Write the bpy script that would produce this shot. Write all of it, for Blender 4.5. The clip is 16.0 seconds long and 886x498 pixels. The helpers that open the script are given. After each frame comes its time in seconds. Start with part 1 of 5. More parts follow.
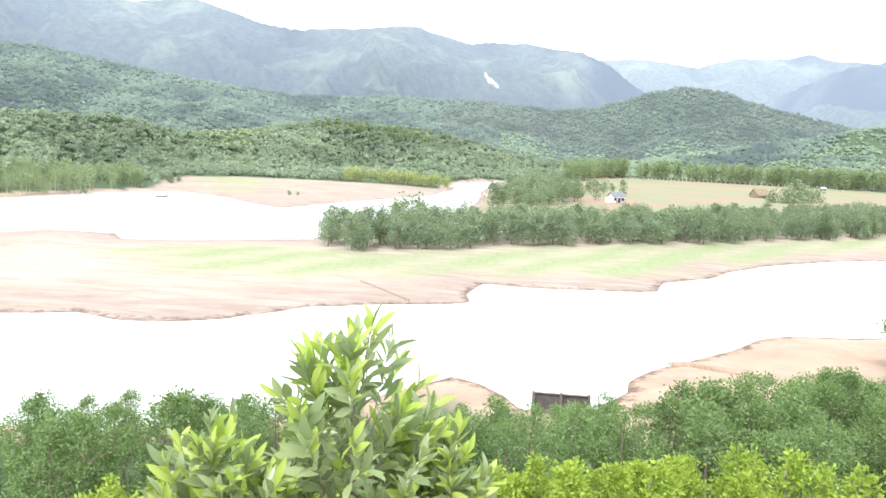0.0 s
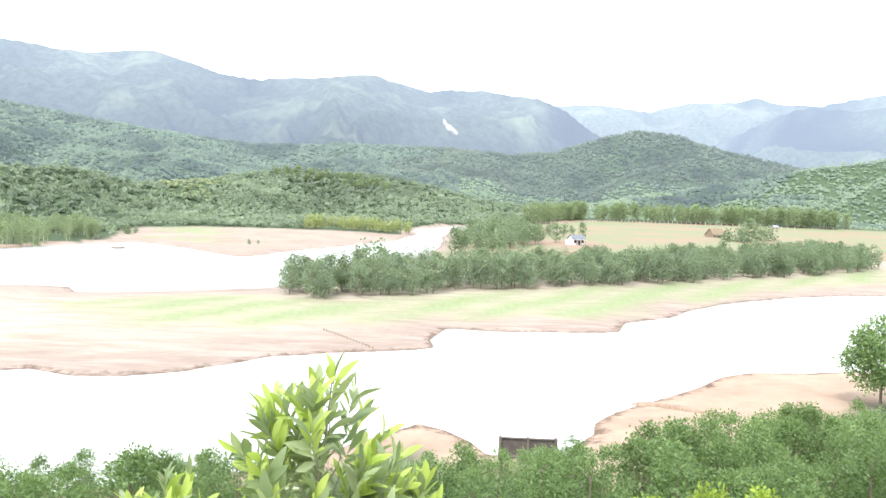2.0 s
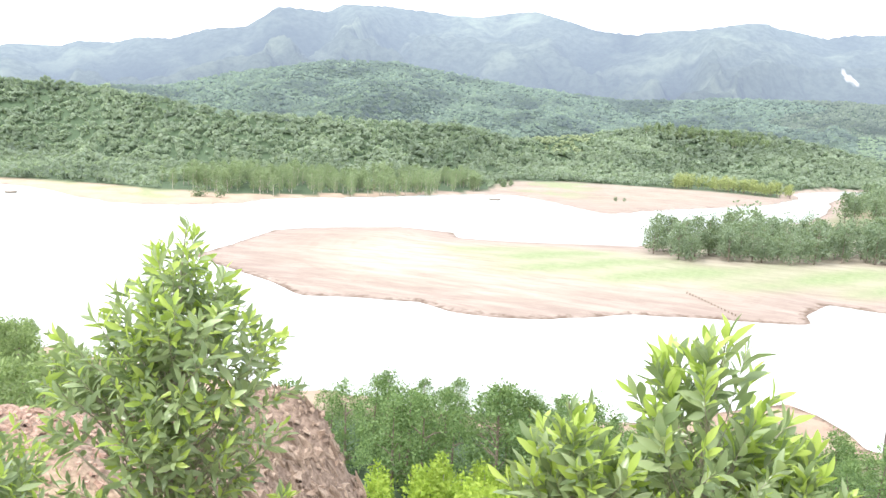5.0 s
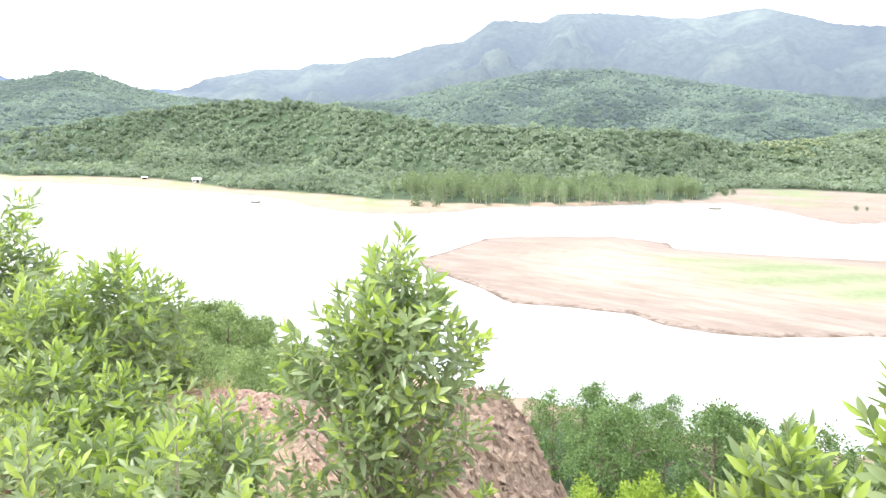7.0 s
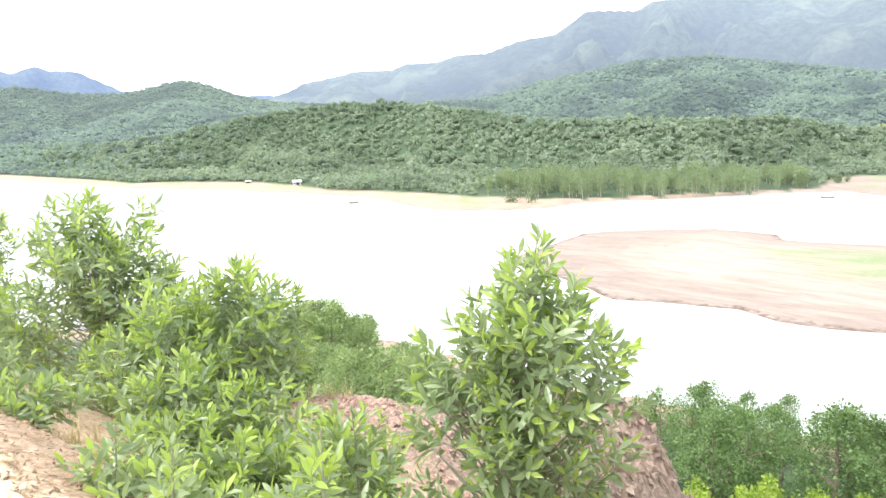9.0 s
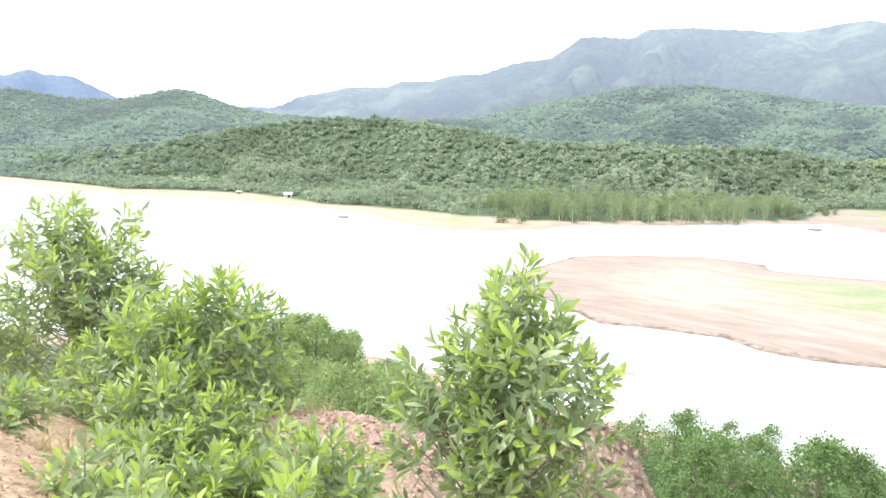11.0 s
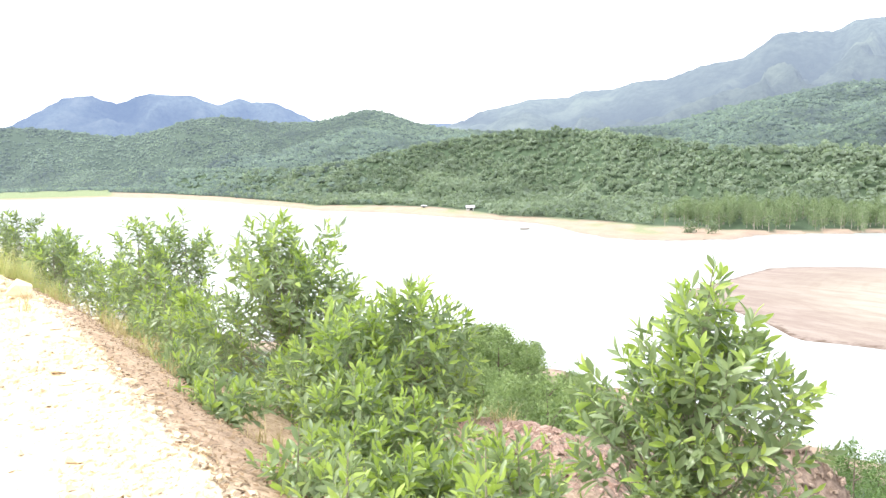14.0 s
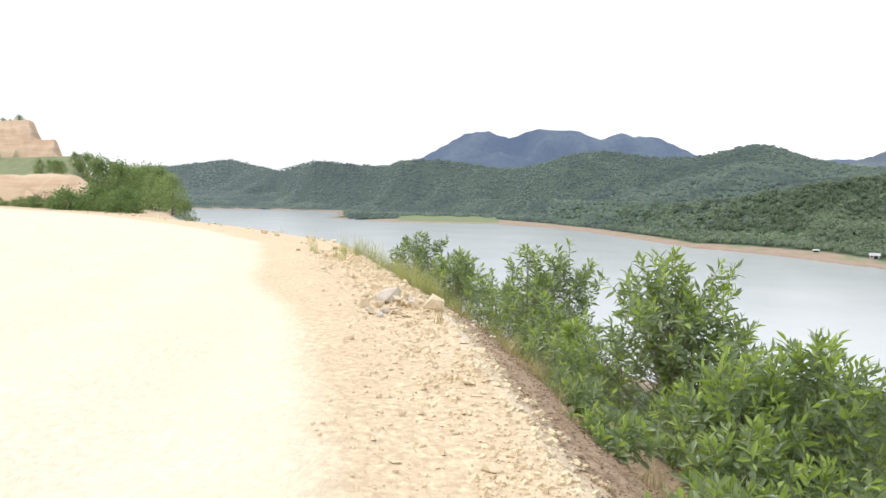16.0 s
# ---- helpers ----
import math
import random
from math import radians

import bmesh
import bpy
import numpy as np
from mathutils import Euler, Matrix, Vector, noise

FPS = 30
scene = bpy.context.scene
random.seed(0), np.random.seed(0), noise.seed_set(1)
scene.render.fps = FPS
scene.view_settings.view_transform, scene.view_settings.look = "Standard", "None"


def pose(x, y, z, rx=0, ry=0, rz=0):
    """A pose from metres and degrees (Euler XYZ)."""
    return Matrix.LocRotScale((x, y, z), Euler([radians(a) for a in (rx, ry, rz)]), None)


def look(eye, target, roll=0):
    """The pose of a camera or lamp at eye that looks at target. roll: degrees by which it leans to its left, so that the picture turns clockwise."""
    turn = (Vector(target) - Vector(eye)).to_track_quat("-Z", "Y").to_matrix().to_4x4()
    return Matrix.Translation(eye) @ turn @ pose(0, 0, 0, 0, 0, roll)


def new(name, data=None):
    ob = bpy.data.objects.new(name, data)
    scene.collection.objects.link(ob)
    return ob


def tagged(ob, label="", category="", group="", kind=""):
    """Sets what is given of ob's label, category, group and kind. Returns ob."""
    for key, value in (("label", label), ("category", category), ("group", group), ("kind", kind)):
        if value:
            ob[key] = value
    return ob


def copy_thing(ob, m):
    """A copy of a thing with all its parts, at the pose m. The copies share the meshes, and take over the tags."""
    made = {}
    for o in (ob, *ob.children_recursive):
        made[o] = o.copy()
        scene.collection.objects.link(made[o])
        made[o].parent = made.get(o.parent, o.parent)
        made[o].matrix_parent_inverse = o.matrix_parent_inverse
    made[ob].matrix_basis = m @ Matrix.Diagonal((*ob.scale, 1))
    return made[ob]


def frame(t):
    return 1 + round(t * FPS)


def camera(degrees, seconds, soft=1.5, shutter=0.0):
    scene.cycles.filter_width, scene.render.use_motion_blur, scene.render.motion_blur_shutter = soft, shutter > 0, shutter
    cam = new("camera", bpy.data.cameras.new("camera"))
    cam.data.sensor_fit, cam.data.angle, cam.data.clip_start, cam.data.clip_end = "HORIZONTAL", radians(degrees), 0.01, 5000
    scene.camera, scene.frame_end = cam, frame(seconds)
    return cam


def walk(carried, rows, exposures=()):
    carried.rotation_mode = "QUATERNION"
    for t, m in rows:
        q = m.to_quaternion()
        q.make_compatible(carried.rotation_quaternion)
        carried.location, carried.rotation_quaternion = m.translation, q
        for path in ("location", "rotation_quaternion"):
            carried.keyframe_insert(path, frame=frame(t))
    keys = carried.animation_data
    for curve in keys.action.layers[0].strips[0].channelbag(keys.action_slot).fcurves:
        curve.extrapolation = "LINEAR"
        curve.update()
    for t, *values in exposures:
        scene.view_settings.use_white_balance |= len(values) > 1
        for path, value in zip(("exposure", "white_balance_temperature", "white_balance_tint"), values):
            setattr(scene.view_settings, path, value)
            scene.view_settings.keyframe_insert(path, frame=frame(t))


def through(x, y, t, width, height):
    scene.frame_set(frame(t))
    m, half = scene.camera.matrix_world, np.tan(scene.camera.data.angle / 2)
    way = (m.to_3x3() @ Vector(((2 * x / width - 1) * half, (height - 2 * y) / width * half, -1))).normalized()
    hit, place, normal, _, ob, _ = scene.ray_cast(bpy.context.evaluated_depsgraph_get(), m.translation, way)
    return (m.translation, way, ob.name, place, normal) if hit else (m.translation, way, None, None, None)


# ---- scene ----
# ---- camera ----
cam = camera(59.83, 16.0, 1.5)
# seconds, place, heading to the left of +y, tilt up, lean
PATH = [
    (0.0, 0.079, 0.392, 24.980, -0.22, -7.9, 2.63),
    (0.5, -0.025, 0.493, 25.000, -1.1, -4.4, 2.2),
    (1.0, -0.040, 0.535, 24.970, -2.79, -3.64, 1.97),
    (1.5, -0.046, 0.522, 24.972, -3.23, -3.94, 1.98),
    (2.0, 0.079, 0.451, 24.971, -2.91, -4.43, 1.65),
    (2.5, 0.083, 0.397, 24.982, 0.63, -5.23, 1.75),
    (3.0, 0.025, 0.248, 25.006, 7.73, -6.23, 1.37),
    (3.5, -0.053, 0.168, 25.026, 13.91, -6.62, 1.46),
    (4.0, -0.074, 0.083, 25.037, 18.45, -7.09, 1.6),
    (4.2, -0.074, 0.070, 25.035, 19.75, -7.45, 1.85),
    (6.3, -0.046, -0.045, 24.995, 30.166, -8.85, 1.78),
    (6.5, -0.044, -0.046, 24.993, 31.8, -8.75, 1.76),
    (7.0, -0.000, 0.000, 24.999, 39.46, -8.19, 0.78),
    (7.5, 0.042, -0.020, 24.989, 44.94, -8.71, 0.47),
    (8.0, 0.016, -0.170, 25.007, 45.76, -10.01, 0.66),
    (8.5, -0.156, -0.142, 25.011, 44.71, -10.45, -1.05),
    (9.0, -0.419, 0.065, 25.001, 46.6, -8.4, -1.26),
    (11.5, -0.451, 0.115, 24.983, 45.9, -7.17, 1.38),
    (12.0, -0.383, 0.060, 24.990, 47.53, -7.39, 1.48),
    (12.5, -0.348, 0.064, 25.005, 49.7, -5.92, 0.82),
    (13.0, -0.314, 0.047, 25.011, 50.65, -5.04, -0.02),
    (13.5, -0.341, 0.042, 25.008, 52.68, -5.6, -0.77),
    (14.0, -0.343, 0.008, 25.013, 59.28, -6.2, -0.9),
    (14.5, -0.335, -0.058, 25.018, 65.78, -6.17, -0.28),
    (15.0, -0.352, -0.108, 25.022, 72.61, -5.9, 0.28),
    (15.5, -0.364, -0.187, 25.029, 80.4, -4.71, 1.11),
    (16.0, -0.426, -0.226, 25.038, 86.51, -3.76, 1.15),
]


def aimed(x, y, z, yaw, pitch, roll):
    a, p = radians(yaw), radians(pitch)
    ahead = Vector((-math.sin(a) * math.cos(p), math.cos(a) * math.cos(p), math.sin(p)))
    eye = Vector((x, y, z))
    return look(eye, eye + ahead, roll)


EXPOSURES = [(0.0, 1.35), (13.5, 1.3), (14.5, 1.05), (15.0, 0.75), (15.5, 0.4), (16.0, 0.15)]
walk(cam, [(t, aimed(*p)) for t, *p in PATH], EXPOSURES)

# ---- light ----
SUN_EL, SUN_AZ = 55.0, 152.0      # degrees; heading to the left of +y
world = bpy.data.worlds.new("sky")
scene.world = world
world.use_nodes = True
wn, wl = world.node_tree.nodes, world.node_tree.links
wn.clear()
w_out = wn.new("ShaderNodeOutputWorld")
w_bg = wn.new("ShaderNodeBackground")
w_sky = wn.new("ShaderNodeTexSky")
w_sky.sky_type = "NISHITA"
w_sky.sun_disc = False
w_sky.sun_elevation, w_sky.sun_rotation = radians(SUN_EL), radians(-SUN_AZ)
w_sky.dust_density = 3.0
w_co = wn.new("ShaderNodeTexCoord")
w_noise = wn.new("ShaderNodeTexNoise")
w_noise.inputs["Scale"].default_value = 1.6
w_noise.inputs["Detail"].default_value = 5
w_ramp = wn.new("ShaderNodeMapRange")
w_ramp.inputs["From Min"].default_value, w_ramp.inputs["From Max"].default_value = 0.3, 0.62
w_ramp.inputs["To Min"].default_value, w_ramp.inputs["To Max"].default_value = 0.72, 0.97
w_mix = wn.new("ShaderNodeMix")
w_mix.data_type = "RGBA"
w_mix.inputs["B"].default_value = (11.5, 11.7, 12.2, 1)      # thin white cloud
wl.new(w_co.outputs["Generated"], w_noise.inputs["Vector"])
wl.new(w_noise.outputs["Fac"], w_ramp.inputs["Value"])
wl.new(w_ramp.outputs["Result"], w_mix.inputs["Factor"])
wl.new(w_sky.outputs["Color"], w_mix.inputs["A"])
wl.new(w_mix.outputs["Result"], w_bg.inputs["Color"])
w_bg.inputs["Strength"].default_value = 0.095
wl.new(w_bg.outputs["Background"], w_out.inputs["Surface"])

sun = new("sun", bpy.data.lights.new("sun", "SUN"))
sun.data.energy, sun.data.angle, sun.data.color = 1.9, radians(5.0), (1.0, 0.97, 0.92)
a_, e_ = radians(SUN_AZ), radians(SUN_EL)
sun.matrix_world = look((0, 0, 80), (80 * math.sin(a_) * math.cos(e_), -80 * math.cos(a_) * math.cos(e_), 80 - 80 * math.sin(e_)))


# ---- materials ----
def mat_nodes(name):
    m = bpy.data.materials.new(name)
    m.use_nodes = True
    nt = m.node_tree
    return m, nt.nodes, nt.links, nt.nodes["Principled BSDF"]


def mixed(n, l, fac, a, b):
    """A colour mix; fac, a and b are sockets or values."""
    x = n.new("ShaderNodeMix")
    x.data_type = "RGBA"
    for key, v in (("Factor", fac), ("A", a), ("B", b)):
        if isinstance(v, bpy.types.NodeSocket):
            l.new(v, x.inputs[key])
        elif key == "Factor":
            x.inputs[key].default_value = v
        else:
            x.inputs[key].default_value = (*v, 1)
    return x.outputs["Result"]


def noisy(n, l, scale, detail=4, rough=0.6, lo=0.35, hi=0.65, vec=None, kind="Object"):
    """Noise spread over 0 to 1, on object coordinates in metres."""
    co = n.new("ShaderNodeTexCoord")
    t = n.new("ShaderNodeTexNoise")
    t.inputs["Scale"].default_value, t.inputs["Detail"].default_value = scale, detail
    t.inputs["Roughness"].default_value = rough
    l.new(vec if vec else co.outputs[kind], t.inputs["Vector"])
    r = n.new("ShaderNodeMapRange")
    r.inputs["From Min"].default_value, r.inputs["From Max"].default_value = lo, hi
    l.new(t.outputs["Fac"], r.inputs["Value"])
    return r.outputs["Result"]


def bumped(n, l, bsdf, height, strength=0.5, distance=0.05):
    b = n.new("ShaderNodeBump")
    b.inputs["Strength"].default_value, b.inputs["Distance"].default_value = strength, distance
    l.new(height, b.inputs["Height"])
    l.new(b.outputs["Normal"], bsdf.inputs["Normal"])


def plain(name, a, b, scale=8.0, rough=0.85, metal=0.0, bump=0.3, dist=0.02, fine=6.0):
    """Two tones in blotches, with finer grain and relief."""
    m, n, l, p = mat_nodes(name)
    big, small = noisy(n, l, scale), noisy(n, l, scale * fine, 6)
    col = mixed(n, l, big, a, b)
    dark = tuple(c * 0.7 for c in a)
    fac = n.new("ShaderNodeMath")
    fac.operation = "MULTIPLY"
    fac.inputs[1].default_value = 0.5
    l.new(small, fac.inputs[0])
    l.new(mixed(n, l, fac.outputs[0], col, dark), p.inputs["Base Color"])
    p.inputs["Roughness"].default_value, p.inputs["Metallic"].default_value = rough, metal
    bumped(n, l, p, small, bump, dist)
    return m


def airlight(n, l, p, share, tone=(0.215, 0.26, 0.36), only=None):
    """Haze painted as surface glow, for light scattered by the air before the backdrop: grows with the distance from
    the road.
    """
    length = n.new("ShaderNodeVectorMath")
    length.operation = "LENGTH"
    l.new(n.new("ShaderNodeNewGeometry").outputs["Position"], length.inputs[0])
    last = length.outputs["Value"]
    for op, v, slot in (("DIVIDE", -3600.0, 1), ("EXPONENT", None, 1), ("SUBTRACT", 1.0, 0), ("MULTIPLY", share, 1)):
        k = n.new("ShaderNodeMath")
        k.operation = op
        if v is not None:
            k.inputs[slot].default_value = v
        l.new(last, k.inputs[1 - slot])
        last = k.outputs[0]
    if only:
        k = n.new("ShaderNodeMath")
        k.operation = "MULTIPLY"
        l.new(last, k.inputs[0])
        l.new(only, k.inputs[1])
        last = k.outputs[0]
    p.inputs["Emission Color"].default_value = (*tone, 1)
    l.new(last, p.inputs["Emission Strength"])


def foliage(name, old, young, through=0.25, rough=0.6, per="island", patch=0.0, air=None, gloss=0.25, tint=0.5, deep=0.8, each=0.0):
    """Leaves: tones vary leaf by leaf (or clump by clump) and light passes through."""
    m, n, l, p = mat_nodes(name)
    if per == "island":
        rnd = n.new("ShaderNodeNewGeometry").outputs["Random Per Island"]
    else:
        rnd = n.new("ShaderNodeObjectInfo").outputs["Random"]
    col = mixed(n, l, rnd, old, young)
    if patch:
        col = mixed(n, l, noisy(n, l, patch, 4, 0.6, 0.45, 0.62), col, tuple(deep * c for c in old))
        col = mixed(n, l, noisy(n, l, patch * 1.7, 4, 0.6, 0.56, 0.75), col, tuple(1.12 * c for c in young))
    if each:     # one tree differs from the next
        own = n.new("ShaderNodeMapRange")
        own.inputs["From Min"].default_value, own.inputs["To Max"].default_value = 0.35, each
        l.new(n.new("ShaderNodeObjectInfo").outputs["Random"], own.inputs["Value"])
        col = mixed(n, l, own.outputs["Result"], col, tuple(0.55 * c for c in old))
    l.new(col, p.inputs["Base Color"])
    p.inputs["Roughness"].default_value = rough
    p.inputs["Specular IOR Level"].default_value = gloss
    # distant crowns glow faintly in place of haze
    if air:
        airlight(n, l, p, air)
    if through:
        tr = n.new("ShaderNodeBsdfTranslucent")
        l.new(mixed(n, l, tint, col, (0.35, 0.5, 0.06)), tr.inputs["Color"])
        mx = n.new("ShaderNodeMixShader")
        mx.inputs[0].default_value = through
        l.new(p.outputs[0], mx.inputs[1])
        l.new(tr.outputs[0], mx.inputs[2])
        l.new(mx.outputs[0], n["Material Output"].inputs["Surface"])
    return m


BARK = plain("bark", (0.16, 0.12, 0.09), (0.26, 0.22, 0.18), 12)
PALE_BARK = plain("pale_bark", (0.42, 0.38, 0.33), (0.55, 0.5, 0.44), 9)
STEM = plain("grey_green_stem", (0.26, 0.24, 0.17), (0.36, 0.36, 0.27), 30)
LEAF = foliage("acacia_leaf", (0.17, 0.235, 0.125), (0.33, 0.41, 0.21), 0.4, 0.36, per="island", gloss=0.6, tint=0.3)
LEAF_ONE = foliage("acacia_leaf_single", (0.17, 0.235, 0.125), (0.33, 0.41, 0.21), 0.4, 0.36, per="object", gloss=0.6, tint=0.3)
LEAF_NEW = foliage("young_acacia_leaf", (0.335, 0.46, 0.095), (0.44, 0.545, 0.15), 0.45, 0.38, per="object", gloss=0.5)
LEAF_BANK = foliage("bank_tree_leaf", (0.10, 0.172, 0.075), (0.23, 0.335, 0.145), 0.36, tint=0.35, each=0.45)
LEAF_BANK_TALL = foliage("tall_bank_tree_leaf", (0.165, 0.235, 0.12), (0.36, 0.45, 0.21), 0.45, tint=0.35, each=0.55)
LEAF_YELLOW = foliage("yellow_green_leaf", (0.23, 0.34, 0.055), (0.39, 0.49, 0.09), 0.38, each=0.5)
# green pushed towards blue to paint in the hazy veil
LEAF_STRIP = foliage("strip_tree_leaf", (0.13, 0.185, 0.14), (0.275, 0.335, 0.25), 0.36, each=0.5)
LEAF_PLANT = foliage("plantation_leaf", (0.175, 0.24, 0.15), (0.295, 0.355, 0.22), 0.33, each=0.35)
# base paled and blued: haze over the front hills put into the colour
CANOPY = foliage("forest_canopy", (0.225, 0.285, 0.228), (0.325, 0.39, 0.295), 0.48, 0.8, tint=0.3, patch=0.016)
# air sets how strongly haze is painted on as glow
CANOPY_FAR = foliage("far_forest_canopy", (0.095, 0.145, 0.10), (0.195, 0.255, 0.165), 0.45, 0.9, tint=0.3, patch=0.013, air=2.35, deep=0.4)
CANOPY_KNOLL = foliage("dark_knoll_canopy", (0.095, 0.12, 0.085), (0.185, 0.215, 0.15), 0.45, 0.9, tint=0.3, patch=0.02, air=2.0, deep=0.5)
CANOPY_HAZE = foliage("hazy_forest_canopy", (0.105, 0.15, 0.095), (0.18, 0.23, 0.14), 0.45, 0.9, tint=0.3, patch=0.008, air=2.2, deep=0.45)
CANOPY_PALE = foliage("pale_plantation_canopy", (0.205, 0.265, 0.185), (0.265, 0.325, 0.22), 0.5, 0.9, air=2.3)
CANOPY_LIGHT = foliage("light_canopy", (0.27, 0.325, 0.195), (0.325, 0.38, 0.225), 0.3, 0.8, tint=0.1)
STRAW = foliage("dry_grass_blade", (0.46, 0.42, 0.20), (0.42, 0.46, 0.18), 0.25)
DRY_STRAW = foliage("withered_grass_blade", (0.36, 0.27, 0.14), (0.50, 0.42, 0.24), 0.2)
STONE = plain("tan_stone", (0.76, 0.61, 0.41), (0.87, 0.755, 0.54), 6, bump=0.4)
ROCK = plain("red_brown_shale", (0.30, 0.215, 0.165), (0.52, 0.41, 0.325), 5, bump=0.6, dist=0.05)


# ---- plan ----
def vnoise(x, y, seed=0):
    """Smooth value noise, 0 to 1."""
    xi, yi = np.floor(x).astype(np.int64), np.floor(y).astype(np.int64)
    fx, fy = x - xi, y - yi
    fx, fy = fx * fx * (3 - 2 * fx), fy * fy * (3 - 2 * fy)

    def h(a, b):
        k = (a * 374761393 + b * 668265263 + seed * 974711) & 0x7FFFFFFF
        k = ((k ^ (k >> 13)) * 1274126177) & 0x7FFFFFFF
        return ((k ^ (k >> 16)) & 0xFFFF) / 65535.0

    return (h(xi, yi) * (1 - fx) + h(xi + 1, yi) * fx) * (1 - fy) + (h(xi, yi + 1) * (1 - fx) + h(xi + 1, yi + 1) * fx) * fy


def fractal(x, y, octaves=4, seed=0):
    total, amp, norm = 0.0, 1.0, 0.0
    for k in range(octaves):
        total = total + amp * vnoise(x * 2**k, y * 2**k, seed + k)
        norm, amp = norm + amp, amp * 0.5
    return total / norm


def step(a, b, x):
    u = np.clip((x - a) / (b - a), 0, 1)
    return u * u * (3 - 2 * u)


def inside(poly, x, y):
    """Signed distance to a closed outline, positive inside."""
    p = np.array(poly, float)
    best, odd = np.full(x.shape, 1e18), np.zeros(x.shape, bool)
    for (ax, ay), (bx, by) in zip(p, np.roll(p, -1, 0)):
        ex, ey = bx - ax, by - ay
        u = np.clip(((x - ax) * ex + (y - ay) * ey) / (ex * ex + ey * ey), 0, 1)
        best = np.minimum(best, (x - ax - u * ex) ** 2 + (y - ay - u * ey) ** 2)
        if ay != by:
            odd ^= ((ay > y) != (by > y)) & (x < (bx - ax) * (y - ay) / (by - ay) + ax)
    return np.where(odd, 1, -1) * np.sqrt(best)


# outlines of the land, in metres
SANDBAR = [(-103, 116), (-82, 105), (-65, 96), (-57, 100), (-49, 102), (-42, 98), (-35, 98.5), (-28, 101.7), (-22, 106.5), (-18, 111),
           (-11, 114.7), (5, 120), (5, 127), (8.6, 137), (22, 134.5), (39, 136), (42.6, 147), (54.6, 155), (75, 177), (94, 189), (114, 195),
           (200, 212), (420, 230), (700, 520), (300, 640), (75, 590), (42, 505), (28, 475), (18, 369), (10, 291), (-8, 262), (-24, 215), (-31, 188),
           (-58, 177.5), (-72, 174.6), (-77, 182), (-94, 181.6), (-110, 165), (-116, 156), (-107, 130)]
FAR_BANK = [(700, 520), (60, 545), (29, 517), (5.6, 476), (2, 392), (-20, 337), (-40, 300), (-55, 268), (-83, 297), (-107, 321), (-121, 311),
            (-131, 297), (-150, 256), (-171, 222), (-167, 204), (-175, 187), (-189, 180), (-221, 187), (-259, 202), (-293, 203), (-324, 194),
            (-386, 185), (-424, 168), (-518, 163), (-620, 156), (-720, 137), (-785, 100), (-793, 0), (-861, -55), (-885, -78), (-1000, -70),
            (-1264, -94), (-1350, -217), (-1290, -335), (-1500, -600), (-6000, -700), (-6000, 6000), (6000, 6000), (6000, 520)]
NEAR_BANK = [(-1500, -600), (-400, -190), (-250, -80), (-150, 2), (-100, 40), (-72, 60), (-60, 57), (-45, 57), (-28, 61), (-10, 68), (-1, 78), (2, 81),
             (5, 78.6), (6.6, 76), (8, 71), (16, 71), (20.6, 78), (21, 81), (26.4, 88.5), (35, 95.6), (45, 105), (50.5, 107), (64, 108),
             (90, 110), (150, 100), (500, 120), (6000, 520), (6000, -6000), (-6000, -6000), (-6000, -700)]
# hills: heading (degrees left of +y), height of the crest as seen (degrees), distance of the crest
FRONT_HILLS = [(112, 0.2, 1750), (100, 0.3, 1700), (92, 0.2, 1350), (84, 0.1, 1150), (78, 0.1, 900), (69, 0.0, 660), (62.5, 1.25, 640), (57.7, 2.1, 640), (52.8, 2.55, 620), (47.2, 2.3, 560),
               (38.9, 1.05, 470), (30.7, 0.95, 460), (22.8, 0.8, 510), (18.7, 0.0, 560), (15.1, 0.3, 600), (9.3, 1.1, 620), (2, 0.95, 640), (-2.8, 0.0, 640),
               (-7.3, -1.0, 640), (-13, -0.7, 800), (-20, 0.5, 950), (-23, 1.0, 900), (-25.5, 1.6, 900), (-28.6, 2.3, 900), (-33, 2.9, 900), (-45, 3.2, 900)]
BACK_HILLS = [(118, 1.2, 1900), (106.8, 1.8, 1900), (102, 2.5, 1900), (98.7, 1.8, 1750), (96.1, 2.6, 1500), (91, 2.25, 1400), (89.7, 2.75, 1350), (86.9, 2.9, 1300),
              (82.1, 2.3, 1250), (79.8, 2.6, 1200), (77.4, 3.4, 1150), (74.9, 3.7, 1150), (71.7, 3.25, 1150), (68.4, 3.3, 1100), (65, 4.1, 1100), (63.8, 4.1, 1100),
              (61.3, 3.2, 1100), (58.5, 2.65, 1050), (50, 2.2, 1000), (43.7, 2.5, 1000), (39.4, 3.6, 1050), (32.3, 4.9, 1100), (27.7, 5.0, 1100), (23.4, 4.3, 1100),
              (17.7, 3.5, 1100), (11.4, 2.8, 1150), (5.3, 3.0, 1150), (0, 1.0, 1150), (-5, -1.5, 1150)]
KNOLLS = [(14, -1.5, 1150), (10, 1.0, 1150), (5.3, 3.1, 1150), (-2.6, 3.0, 1150), (-8, 2.6, 1150), (-11, 2.9, 1150), (-13.3, 3.75, 1150), (-16.7, 4.5, 1150), (-19.4, 4.2, 1150), (-21.6, 3.4, 1150),
          (-24.1, 2.8, 1150), (-30, 1.5, 1150), (-45, 1.0, 1150)]
